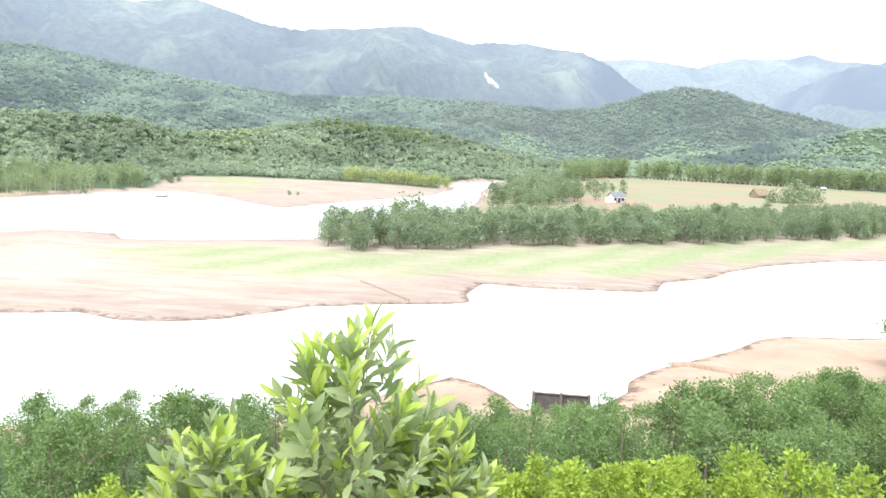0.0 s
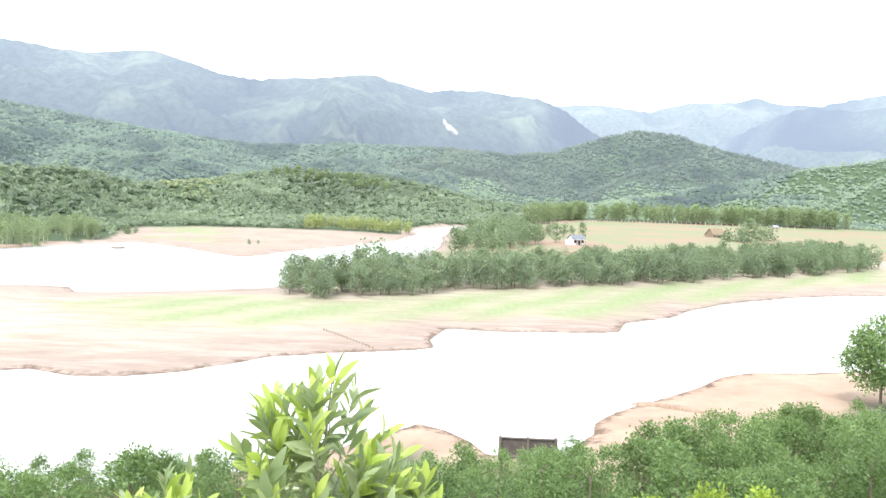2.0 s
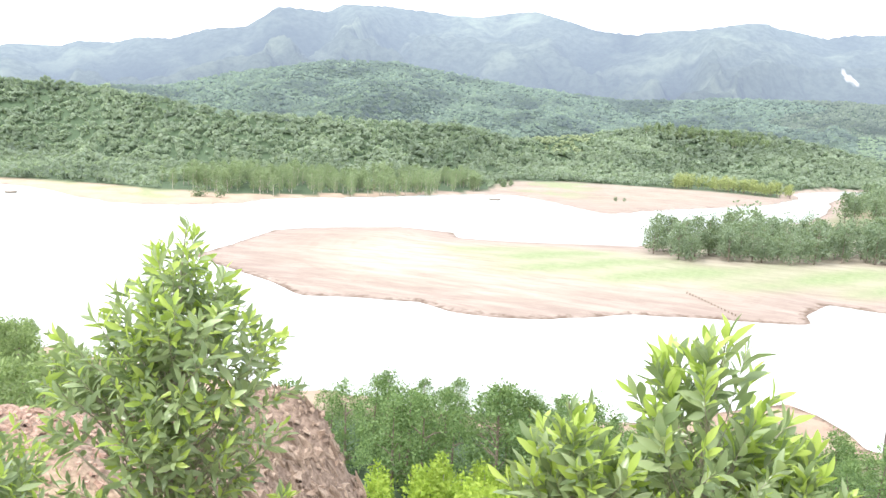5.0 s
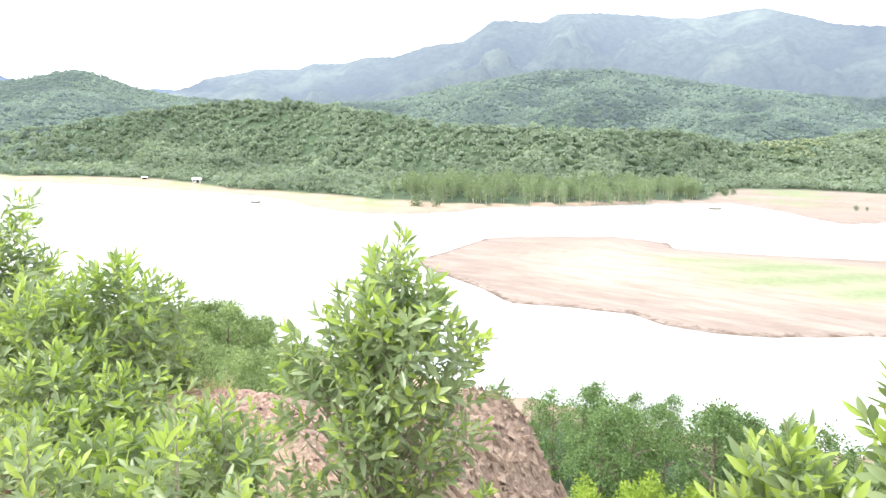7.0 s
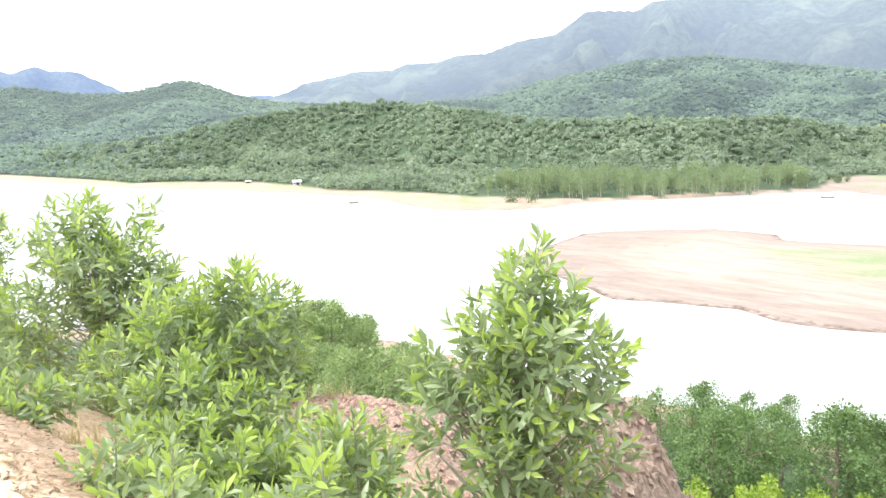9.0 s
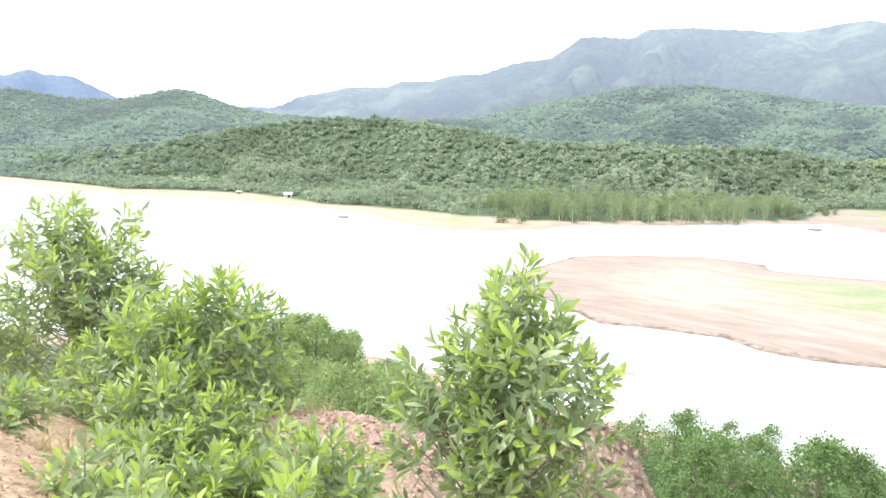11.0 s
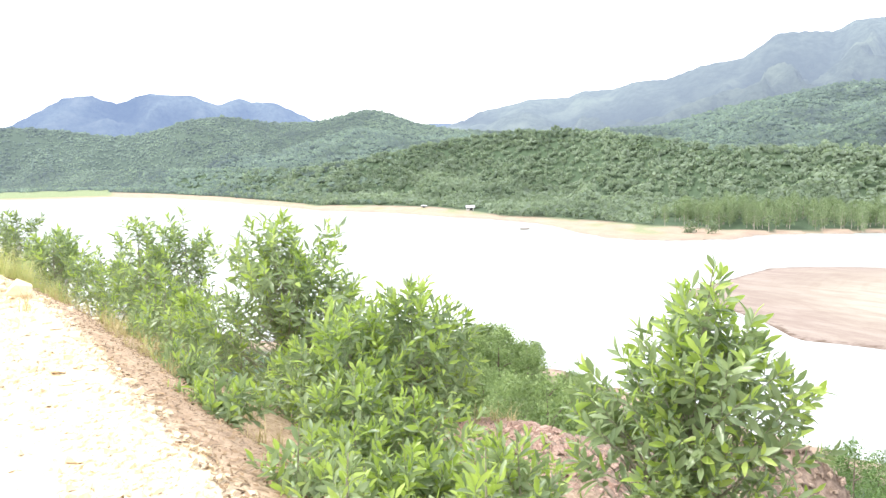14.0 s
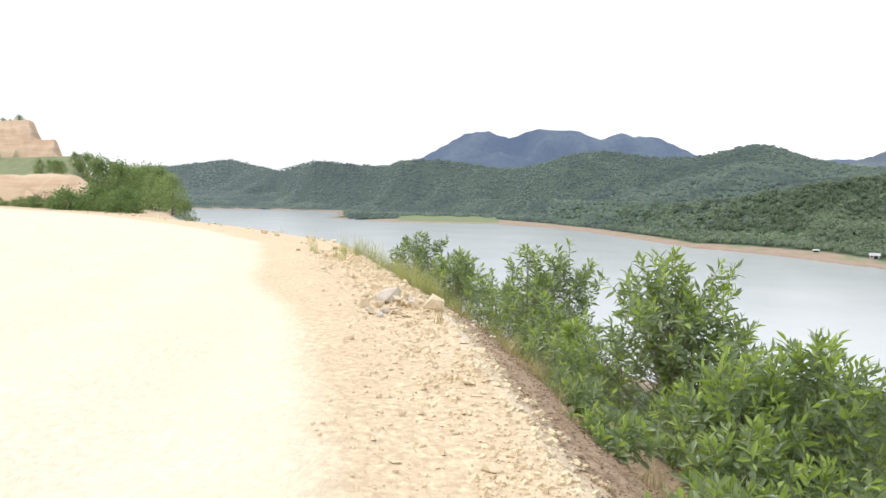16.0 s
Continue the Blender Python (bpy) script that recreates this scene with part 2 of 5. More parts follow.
# where the woods begin, by heading
WOOD_EDGE = [(118, 1380), (99, 1370), (94.5, 1290), (93.4, 840), (88, 850), (84, 900), (79, 785), (75.5, 685), (72, 580), (68.4, 490), (65, 468), (60, 434), (55, 366), (49, 330), (44, 293),
             (37.6, 282), (30.5, 294), (23.7, 316), (20.5, 345), (19.5, 395), (15, 411), (7, 400), (-0.4, 405), (-0.7, 485), (-6, 515), (-13, 655), (-20, 650), (-30, 690), (-45, 700)]
ROAD_EDGE = [(-300, -260), (-140, -120), (-72, -36), (-54, -18.5), (-45, -12.2), (-36, -6.7), (-26, -2.1), (-16.5, -0.5), (-11, 0.4), (-4, 0.8), (4, 0.7), (12, -1), (40, -14), (300, -200)]


# outer corner of the bench: heading and slant of the ridge of shale
RIDGE = [(24, -34), (28, -28), (30.2, -24.5), (31.1, -23), (32.4, -21.4), (33.8, -19.9), (35.1, -18.8), (36.4, -18.1), (38, -17.8), (40, -18.3), (43, -20), (46, -22.5), (49, -26)]


def along(table, key, col=1):
    rows = sorted(table)
    return np.interp(key, [r[0] for r in rows], [r[col] for r in rows])


HILL_FOOT = [(118, 1390), (99, 1380), (92, 1180), (84, 970), (79, 810), (75.5, 705), (72, 596), (68.4, 505), (65, 480), (60, 444), (55, 376), (49, 340), (44, 303), (37.6, 290), (30.5, 302),
             (23.7, 326), (20, 380), (15, 420), (7, 412), (0, 450), (-6, 530), (-13, 665), (-30, 700), (-45, 700)]


def hill(az, r, x, y, table, trees, bend, seed):
    """A belt of hills that climbs from the wood's edge to its crest, cut by gullies, and falls away behind."""
    d, el, foot = along(table, az, 2), along(table, az, 1), along(HILL_FOOT, az)
    crest = np.maximum(25 + d * np.tan(np.radians(el)) - trees, 2)
    foot = np.minimum(foot, d - 60)
    u = np.clip((r - foot) / (d - foot), 0, 1)
    gully = np.abs(fractal(x / (150 * bend), y / (150 * bend), 4, seed) - 0.5) * 2
    spur = np.abs(fractal((az + r / 110 + seed) / 6.5 + fractal(x / 120, y / 120, 2, seed + 7), r / 500, 3, seed + 3) - 0.5) * 2
    up = 0.8 + (crest - 0.8) * (u ** bend) - (gully * 0.5 + spur * 0.62) * (crest - 2) * 4 * u * (1 - u)
    down = crest - (r - d) * 0.28
    return np.where(r < d, up, np.maximum(down, 2))


def bend_of(x, y):
    """How far behind the road's bend a place lies."""
    r, az = np.hypot(x, y), np.degrees(np.arctan2(-x, y))
    return r - np.interp(az, (100, 105, 109, 113, 116.5, 125), (36, 48, 59, 70, 82, 100))


def ground_z(x, y, fine=True):
    x, y = np.asarray(x, float), np.asarray(y, float)
    r, az = np.hypot(x, y), np.degrees(np.arctan2(-x, y))
    wob = 1.6 * (fractal(x / 9, y / 9, 3, 5) - 0.5) + 5 * (r > 90) * (fractal(x / 30, y / 30, 3, 6) - 0.5)
    bar, far, near = inside(SANDBAR, x, y) + wob, inside(FAR_BANK, x, y) + wob * 1.4, inside(NEAR_BANK, x, y) + wob
    z = np.full(x.shape, -2.0)
    for sd, slope, top in ((bar, 0.07, 2.4), (far, 0.09, 3.0), (near, 0.08, 1.6)):
        low = np.where(sd > 0, top * (1 - np.exp(-sd * slope / top)), np.maximum(sd * 0.10, -2))
        low = low + 0.22 * (fractal(x / 14, y / 14, 4, 8) - 0.5) * step(-3, 10, sd)
        z = np.maximum(z, low)
    # hills beyond the water
    on = far > 0
    hills = np.maximum(np.maximum(hill(az, r, x, y, FRONT_HILLS, 2.5, 1.1, 20), hill(az, r, x, y, BACK_HILLS, 0.5, 1.7, 25)), hill(az, r, x, y, KNOLLS, 0, 1.7, 28))
    hills = hills + 1.5 * (fractal(x / 25, y / 25, 3, 31) - 0.5)
    z = np.where(on & (np.abs(az) < 122), np.maximum(z, hills), z)
    # the slope below the road
    edge = along(ROAD_EDGE, x)
    s = (y - edge) * np.interp(x, (-60, -18), (0.7, 1.0))
    wide = np.interp(s, (0, 0.5, 1, 4, 10, 20, 35, 50, 60), (0, 0.22, 0.6, 3.6, 9, 14.5, 19.5, 21.9, 22.6))
    end = np.interp(x, (-14, -10, -7.4, -7.1, -6.3), (2.8, 3.0, 3.7, 4.9, 7.5))
    bench = np.interp(np.minimum(s, end), (0, 0.12, 0.4, 0.75, 2, 4, 7.5), (0, 0.12, 0.72, 1.0, 1.25, 1.4, 2.2)) + 1.25 * np.maximum(s - end, 0)
    bank_drop = np.interp(np.minimum(s, end), (0, 0.5, 1, 2, 3), (0, 0.25, 0.62, 1.3, 1.9)) + 1.0 * np.maximum(s - end, 0)
    bench = bench + (bank_drop - bench) * step(-7.2, -9.0, x)
    w = step(-2.6, -5.8, x)
    rough = 0.32 * (fractal(x / 1.7, y / 1.7, 4, 40) - 0.5) * step(0.3, 2.5, s) + 0.05 * (fractal(x / 0.5, y / 0.5, 3, 41) - 0.5)
    rough = rough + 0.5 * (np.abs(fractal(x / 0.9, y / 0.9, 4, 43) - 0.5) - 0.2) * step(-8, -6.5, x) * step(-3, -4.5, x) * step(5, 6.5, s) * step(14, 10, s)
    ruts = 0.03 * np.sin((y - edge) * 3.1) * step(0.3, -1.5, s)
    slope = 23.5 - wide * (1 - w) - np.minimum(bench, wide) * w + rough + ruts
    # red shale heap on the bench
    slope = slope + 0.14 * np.exp(-((x + 6.5) / 0.8) ** 2 - ((y - 4.6) / 0.6) ** 2)
    # ridge of broken shale at the bench's outer corner
    ridge = 25 + 10 * np.tan(np.radians(along(RIDGE, az)))
    ridge = ridge + np.where(r < 10, (r - 10) * 0.5, (10 - r) * 1.3) + 0.9 * (np.abs(fractal(x / 0.7, y / 0.7, 4, 43) - 0.5) - 0.2)
    slope = np.where((az > 24) & (az < 49) & (r > 5.5) & (r < 16), np.maximum(slope, ridge), slope)
    # terraced hill behind the bend of the road
    back = bend_of(x, y)
    jag = az + 1.2 * (fractal(x / 6, y / 6, 3, 44) - 0.5)
    crag = fractal(x / 2.2, y / 2.2, 4, 45) - 0.5
    level = 23.5 + rough * 0.5 + 0.7 * (fractal(x / 3.5, y / 3.5, 4, 47) - 0.5) * step(4, 8, back) * step(16, 12, back)
    bank = np.interp(back + 2.5 * crag, (5, 6.2, 8.5, 16, 28), (0, 1.7, 2.9, 3.0, 5.4)) * step(110.3, 112.2, jag)
    bluff = np.interp(back + 3 * crag, (29, 29.4, 30.4, 30.8), (0, 1.1, 1.25, 2.1)) * step(112.9, 113.5, jag)
    bluff = bluff + np.interp(back + 4 * crag, (34.5, 34.9, 36.5, 36.9, 39, 39.4, 80), (0, 1.0, 1.15, 2.1, 2.3, 3.2, 3.6)) * step(113.9, 114.6, jag)
    behind = step(103.5, 106.5, az) * (x < -30) * (az < 200) * (back > -3)
    slope = slope * (1 - behind) + (level + bank + bluff) * behind
    near_hill = np.where(s < 58, slope, -5)
    return np.where(near > 0, np.maximum(z, near_hill), z)


def mesh_of(name, verts, faces, mats, smooth=True):
    """A mesh from arrays: faces is (n, 3) or (n, 4)."""
    verts, faces = np.asarray(verts, np.float32), np.asarray(faces, np.int32)
    me = bpy.data.meshes.new(name)
    k = faces.shape[1]
    me.vertices.add(len(verts))
    me.vertices.foreach_set("co", verts.ravel())
    me.loops.add(faces.size)
    me.loops.foreach_set("vertex_index", faces.ravel())
    me.polygons.add(len(faces))
    me.polygons.foreach_set("loop_start", np.arange(0, faces.size, k, dtype=np.int32))
    me.polygons.foreach_set("loop_total", np.full(len(faces), k, np.int32))
    me.polygons.foreach_set("use_smooth", np.full(len(faces), smooth))
    for m in mats if isinstance(mats, (list, tuple)) else [mats]:
        me.materials.append(m)
    me.update(calc_edges=True)
    me.validate()
    return me


def polar(azs, rs, height):
    """A sheet on rings and spokes round the road's edge; height(x, y) gives z."""
    a, r = np.radians(azs)[:, None], rs[None, :]
    x, y = -np.sin(a) * r, np.cos(a) * r
    z = height(x.ravel(), y.ravel())
    n, k = len(azs), len(rs)
    i, j = np.meshgrid(np.arange(n - 1), np.arange(k - 1), indexing="ij")
    q = (i * k + j).ravel()
    return np.stack([x.ravel(), y.ravel(), z], 1), np.stack([q, q + 1, q + k + 1, q + k], 1)


def set_mask(me, name, values):
    at = me.attributes.new(name, "FLOAT", "POINT")
    at.data.foreach_set("value", np.asarray(values, np.float32))


def ground_material():
    m, n, l, p = mat_nodes("ground")

    def mask(name):
        a = n.new("ShaderNodeAttribute")
        a.attribute_name = name
        return a.outputs["Fac"]

    big, mid, fine = noisy(n, l, 0.05, 5), noisy(n, l, 0.9, 6), noisy(n, l, 14, 6)
    sand = mixed(n, l, big, (0.245, 0.20, 0.17), (0.295, 0.255, 0.215))
    streak = n.new("ShaderNodeMapping")
    streak.inputs["Scale"].default_value, streak.inputs["Rotation"].default_value = (0.05, 0.22, 1), (0, 0, 0.25)
    l.new(n.new("ShaderNodeTexCoord").outputs["Object"], streak.inputs["Vector"])
    sand = mixed(n, l, noisy(n, l, 1.0, 6, 0.7, 0.5, 0.7, streak.outputs[0]), sand, (0.33, 0.29, 0.24))
    sand = mixed(n, l, noisy(n, l, 0.35, 6, 0.75, 0.52, 0.8), sand, (0.20, 0.15, 0.12))
    streak_low = n.new("ShaderNodeMapping")
    streak_low.inputs["Scale"].default_value, streak_low.inputs["Rotation"].default_value = (0.3, 1.5, 1), (0, 0, 0.16)
    l.new(n.new("ShaderNodeTexCoord").outputs["Object"], streak_low.inputs["Vector"])
    sand = mixed(n, l, noisy(n, l, 0.3, 7, 0.75, 0.56, 0.85, streak_low.outputs[0]), sand, (0.19, 0.145, 0.12))
    dry = mixed(n, l, noisy(n, l, 0.3, 7, 0.7, 0.34, 0.56, streak_low.outputs[0]), (0.25, 0.21, 0.175), (0.37, 0.335, 0.28))
    sand = mixed(n, l, mask("dry"), sand, dry)
    warm = mixed(n, l, noisy(n, l, 0.12, 6, 0.7), (0.275, 0.195, 0.145), (0.37, 0.285, 0.215))
    shore = mixed(n, l, noisy(n, l, 0.12, 6, 0.7), (0.315, 0.235, 0.175), (0.40, 0.315, 0.24))
    # strand lines follow the height
    geo = n.new("ShaderNodeNewGeometry")
    sep = n.new("ShaderNodeSeparateXYZ")
    l.new(geo.outputs["Position"], sep.inputs[0])
    comb = n.new("ShaderNodeCombineXYZ")
    for k, s in (("X", 0.03), ("Y", 0.03), ("Z", 16.0)):
        mul = n.new("ShaderNodeMath")
        mul.operation = "MULTIPLY"
        mul.inputs[1].default_value = s
        l.new(sep.outputs[k], mul.inputs[0])
        l.new(mul.outputs[0], comb.inputs[k])
    strand = noisy(n, l, 1.0, 6, 0.7, 0.48, 0.95, comb.outputs[0])
    sand = mixed(n, l, strand, sand, (0.20, 0.15, 0.12))
    damp = n.new("ShaderNodeMapRange")
    damp.inputs["From Min"].default_value, damp.inputs["From Max"].default_value = 1.5, 0.35
    damp.inputs["To Max"].default_value = 0.7
    l.new(sep.outputs["Z"], damp.inputs["Value"])
    wet = n.new("ShaderNodeMapRange")
    wet.inputs["From Min"].default_value, wet.inputs["From Max"].default_value = 0.22, 0.09
    tide = n.new("ShaderNodeMath")
    tide.operation = "MULTIPLY_ADD"
    tide.inputs[1].default_value = 0.22
    l.new(noisy(n, l, 0.5, 5, 0.7), tide.inputs[0])
    l.new(sep.outputs["Z"], tide.inputs[2])
    l.new(tide.outputs[0], wet.inputs["Value"])
    sand = mixed(n, l, damp.outputs["Result"], sand, mixed(n, l, noisy(n, l, 0.25, 7, 0.75, 0.44, 0.6, streak_low.outputs[0]), (0.225, 0.175, 0.155), (0.32, 0.27, 0.24)))
    sand = mixed(n, l, mask("beach"), sand, warm)
    sand = mixed(n, l, mask("shore"), sand, shore)
    sand = mixed(n, l, wet.outputs["Result"], sand, (0.12, 0.085, 0.065))
    grass = mixed(n, l, mid, (0.175, 0.22, 0.115), (0.23, 0.27, 0.15))
    wood = mixed(n, l, mid, (0.05, 0.08, 0.045), (0.075, 0.11, 0.065))
    far_wood = mixed(n, l, mid, (0.045, 0.07, 0.045), (0.065, 0.095, 0.06))
    field = mixed(n, l, noisy(n, l, 0.022, 6, 0.7, 0.40, 0.56), (0.25, 0.18, 0.14), (0.18, 0.205, 0.12))
    soil = mixed(n, l, mid, (0.60, 0.475, 0.345), (0.49, 0.365, 0.255))
    soil = mixed(n, l, fine, soil, (0.36, 0.255, 0.175))
    humus = mixed(n, l, noisy(n, l, 7, 6, 0.7, 0.42, 0.62), (0.42, 0.315, 0.225), (0.25, 0.17, 0.115))
    beds = n.new("ShaderNodeMapping")      # level beds of redder earth in the cut hill
    beds.inputs["Scale"].default_value = (0.06, 0.06, 1.5)
    l.new(geo.outputs["Position"], beds.inputs["Vector"])
    cut = mixed(n, l, noisy(n, l, 1.0, 6, 0.7, 0.42, 0.6, beds.outputs[0]), (0.62, 0.485, 0.36), (0.50, 0.35, 0.25))
    road = mixed(n, l, mid, (0.82, 0.755, 0.62), (0.77, 0.69, 0.54))
    road = mixed(n, l, fine, road, (0.72, 0.63, 0.49))
    verge = mixed(n, l, mid, (0.80, 0.67, 0.475), (0.72, 0.59, 0.405))
    verge = mixed(n, l, fine, verge, (0.55, 0.42, 0.295))
    shale = mixed(n, l, fine, (0.33, 0.25, 0.20), (0.16, 0.115, 0.09))
    col = sand
    for name, c in (("grass", grass), ("field", field), ("wood", wood), ("far_wood", far_wood), ("soil", soil), ("humus", humus), ("shale", shale), ("road", road), ("verge", verge), ("cut", cut)):
        col = mixed(n, l, mask(name), col, c)
    l.new(col, p.inputs["Base Color"])
    p.inputs["Roughness"].default_value = 0.95
    p.inputs["Specular IOR Level"].default_value = 0.2
    # far forest floor gets the same painted haze glow
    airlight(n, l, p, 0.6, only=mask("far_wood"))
    bumped(n, l, p, fine, 0.5, 0.03)
    return m


GRASS = [(-70, 152), (-42, 128), (-10, 131), (10, 146), (40, 150), (60, 168), (110, 208), (300, 240), (300, 330), (60, 200), (-10, 160), (-40, 168)]
FIELD = [(5, 235), (60, 238), (300, 330), (420, 640), (150, 640), (60, 520), (30, 440), (20, 330)]


def set_masks(me, gx, gy):
    """Where sand, grass, wood, soil, shale and road lie."""
    g_r, g_az = np.hypot(gx, gy), np.degrees(np.arctan2(-gx, gy))
    g_bar, g_far, g_near = inside(SANDBAR, gx, gy), inside(FAR_BANK, gx, gy), inside(NEAR_BANK, gx, gy)
    g_edge = gy - along(ROAD_EDGE, gx)
    g_wob = fractal(gx / 12, gy / 12, 4, 50)
    g_back = bend_of(gx, gy)
    g_bend = (g_back > -1) & (g_az > 104) & (g_az < 200) & (gx < -30) & (g_r < 300)
    g_lawn = step(15, 17, g_back + 3 * (g_wob - 0.5)) * step(29, 28, g_back)
    g_mead = (g_az > 82.5) & (g_az < 90) & (g_r > 790) & (g_r < 985)
    set_mask(me, "dry", step(6, 18, g_bar + 16 * (g_wob - 0.5)) * step(-98, -70, gx + 20 * (g_wob - 0.5)))
    set_mask(me, "beach", 0.8 * step(-6, -2, g_near))
    set_mask(me, "shore", 0.85 * step(-4, 0, g_far) * step(20, 30, g_az))
    set_mask(me, "grass", g_mead * step(8, 14, g_far) + 0.9 * g_bend * g_lawn + step(-4, 8, inside(GRASS, gx, gy) + 14 * (g_wob - 0.5)) * (0.72 + 0.28 * np.sin((gx * 0.8 - gy * 0.6) * 0.5 + 3 * g_wob)) + 0.8 * step(0.5, 0.6, g_wob) * step(-60, -100, gx) * step(8, 14, g_far) * (g_r < 600))
    set_mask(me, "field", step(-4, 4, inside(FIELD, gx, gy) + 10 * (g_wob - 0.5)))
    set_mask(me, "wood", np.maximum(step(-4, 6, g_r - along(WOOD_EDGE, g_az)) * (g_far > 5) * (np.abs(g_az) < 122) * ~g_mead,
                                   step(9, 16, g_edge + 4 * (g_wob - 0.5)) * step(3, 9, g_near - 14 * step(-12, -18, g_az)) * (g_edge > 0) * ~g_bend))
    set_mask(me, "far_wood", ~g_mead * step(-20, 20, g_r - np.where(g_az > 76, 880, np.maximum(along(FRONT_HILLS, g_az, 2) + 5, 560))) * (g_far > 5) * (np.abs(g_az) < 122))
    set_mask(me, "soil", np.where(g_bend, 1 - g_lawn, step(17, 10, g_edge) * step(-0.2, 0.2, g_edge)) * (g_near > 0))
    set_mask(me, "shale", np.clip(1.2 * np.exp(-((gx + 6.6) / 1.6) ** 2 - ((gy - 5.0) / 1.2) ** 2), 0, 1) + step(6.5, 7.6, g_edge) * step(16, 9, g_edge) * step(-2.5, -4.5, gx) * step(-16, -11, gx) + step(24, 27, g_az) * step(52, 47, g_az) * step(6.8, 7.6, g_r) * step(15, 12, g_r))
    set_mask(me, "road", step(0.25, -0.2, g_edge + 0.5 * (g_wob - 0.5)) * (g_near > 0))
    set_mask(me, "humus", (0.75 - 0.6 * step(-5, -8, gx)) * step(0.1, 0.4, g_edge + 0.5 * (fractal(gx / 0.8, gy / 0.8, 3, 53) - 0.5)) * step(4.0, 2.2, g_edge) * step(-1.8, -3.8, gx + 2.5 * (fractal(gx / 1.5, gy / 1.5, 3, 55) - 0.5)) * step(-22, -14, gx))
    set_mask(me, "cut", 0.8 * g_bend * step(3, 6, g_back) * (1 - g_lawn))
    g_lane = -1.35 - 0.12 * np.clip(-gx - 5, 0, 10) + 0.35 * (fractal(gx / 1.2, gy / 1.2, 3, 52) - 0.5)
    set_mask(me, "verge", 0.75 * g_bend * (1 - g_lawn) + step(-0.35, 0.25, g_edge - g_lane) * step(0.1, -0.12, g_edge) * (g_near > 0))


AZS = np.concatenate([np.arange(-42, 122, 0.36), np.arange(122, 318.1, 4)])
RS = np.concatenate([[0.0, 0.2, 0.36], 0.5 * 1.0215 ** np.arange(0, 315), np.arange(410, 2010, 8.5), 2030 * 1.05 ** np.arange(0, 19)])
verts, faces = polar(AZS, RS, ground_z)
EARTH = ground_material()
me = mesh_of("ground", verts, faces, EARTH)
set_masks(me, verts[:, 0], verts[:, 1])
sunk = (bend_of(verts[:, 0], verts[:, 1]) > 7) & (np.degrees(np.arctan2(-verts[:, 0], verts[:, 1])) > 109.5) & (verts[:, 0] < -30) & (verts[:, 1] < 0)
verts[:, 2] -= 2.5 * sunk * (np.hypot(verts[:, 0], verts[:, 1]) < 150)
me.vertices.foreach_set("co", verts.astype(np.float32).ravel())
ground = tagged(new("ground", me), "bare tan earth, sandbars and wooded hills round a lake", "ground", kind="structure")
# the cut and terraced hill behind the bend, as a finer sheet
verts, faces = polar(np.arange(108.5, 121.9, 0.08), np.arange(60, 145, 0.4), ground_z)
keep = (bend_of(verts[:, 0], verts[:, 1]) > 2.5)[faces].all(1)
me = mesh_of("ground_bluff", verts, faces[keep], EARTH)
set_masks(me, verts[:, 0], verts[:, 1])
tagged(new("ground_bluff", me), "terraced hill of cut pinkish earth behind the bend", "ground", kind="structure")


def water_material():
    m, n, l, p = mat_nodes("lake_water")
    l.new(mixed(n, l, noisy(n, l, 0.02, 3), (0.44, 0.475, 0.49), (0.49, 0.52, 0.535)), p.inputs["Base Color"])
    p.inputs["Roughness"].default_value = 0.18
    p.inputs["IOR"].default_value = 1.33
    bumped(n, l, p, noisy(n, l, 1.3, 4, 0.6, 0.2, 0.8), 0.23, 0.06)
    return m


wv, wf = polar(np.arange(0, 361, 6.0), np.array([20, 60, 120, 250, 500, 1000, 2000, 4500.0]), lambda x, y: 0 * x)
tagged(new("water", mesh_of("water", wv, wf, water_material())), "calm pale silty lake water reflecting a white sky", "water", kind="structure")

# ---- mountains ----
MAIN_RANGE = [(64, 1.2), (60, 2.2), (58.5, 3.0), (57.4, 3.25), (56.4, 3.76), (52.9, 4.69), (50.1, 4.74), (49, 5.25), (46.8, 5.21), (45.3, 5.68), (43.2, 5.78), (40.8, 6.65), (38.2, 6.95),
              (36.4, 8.2), (35.9, 8.49), (32.6, 8.27), (31.5, 8.77), (28.5, 8.86), (23.8, 8.52), (21.8, 8.31), (19.4, 8.76), (17.7, 8.82), (13.6, 7.76), (10.7, 7.46), (5.5, 7.83), (2.1, 8.11),
              (1.5, 7.83), (-1.6, 7.1), (-3.1, 7.37), (-5.5, 7.24), (-9.6, 6.78), (-11.6, 5.96), (-13.3, 4.64), (-16, 3), (-22, 2)]
FAR_RANGE = [(112, 0.5), (89, 2.6), (87.6, 3.31), (85, 4.89), (83.5, 5.15), (81.8, 4.57), (79.7, 5.27), (78.7, 5.21), (76.7, 5.12), (75.3, 4.49), (73.7, 4.99), (72.9, 4.67), (71.3, 4.76),
             (68.4, 3.38), (64, 2.6), (61, 3.0), (59, 3.1), (56, 2.6), (0, 5.5), (-10.8, 6.33), (-13.9, 6.38), (-17.5, 5.96), (-20.3, 6.59), (-22, 6.52), (-24.6, 6.82), (-26.7, 6.24), (-28.7, 6.23), (-31.7, 6.83), (-38, 6.4)]


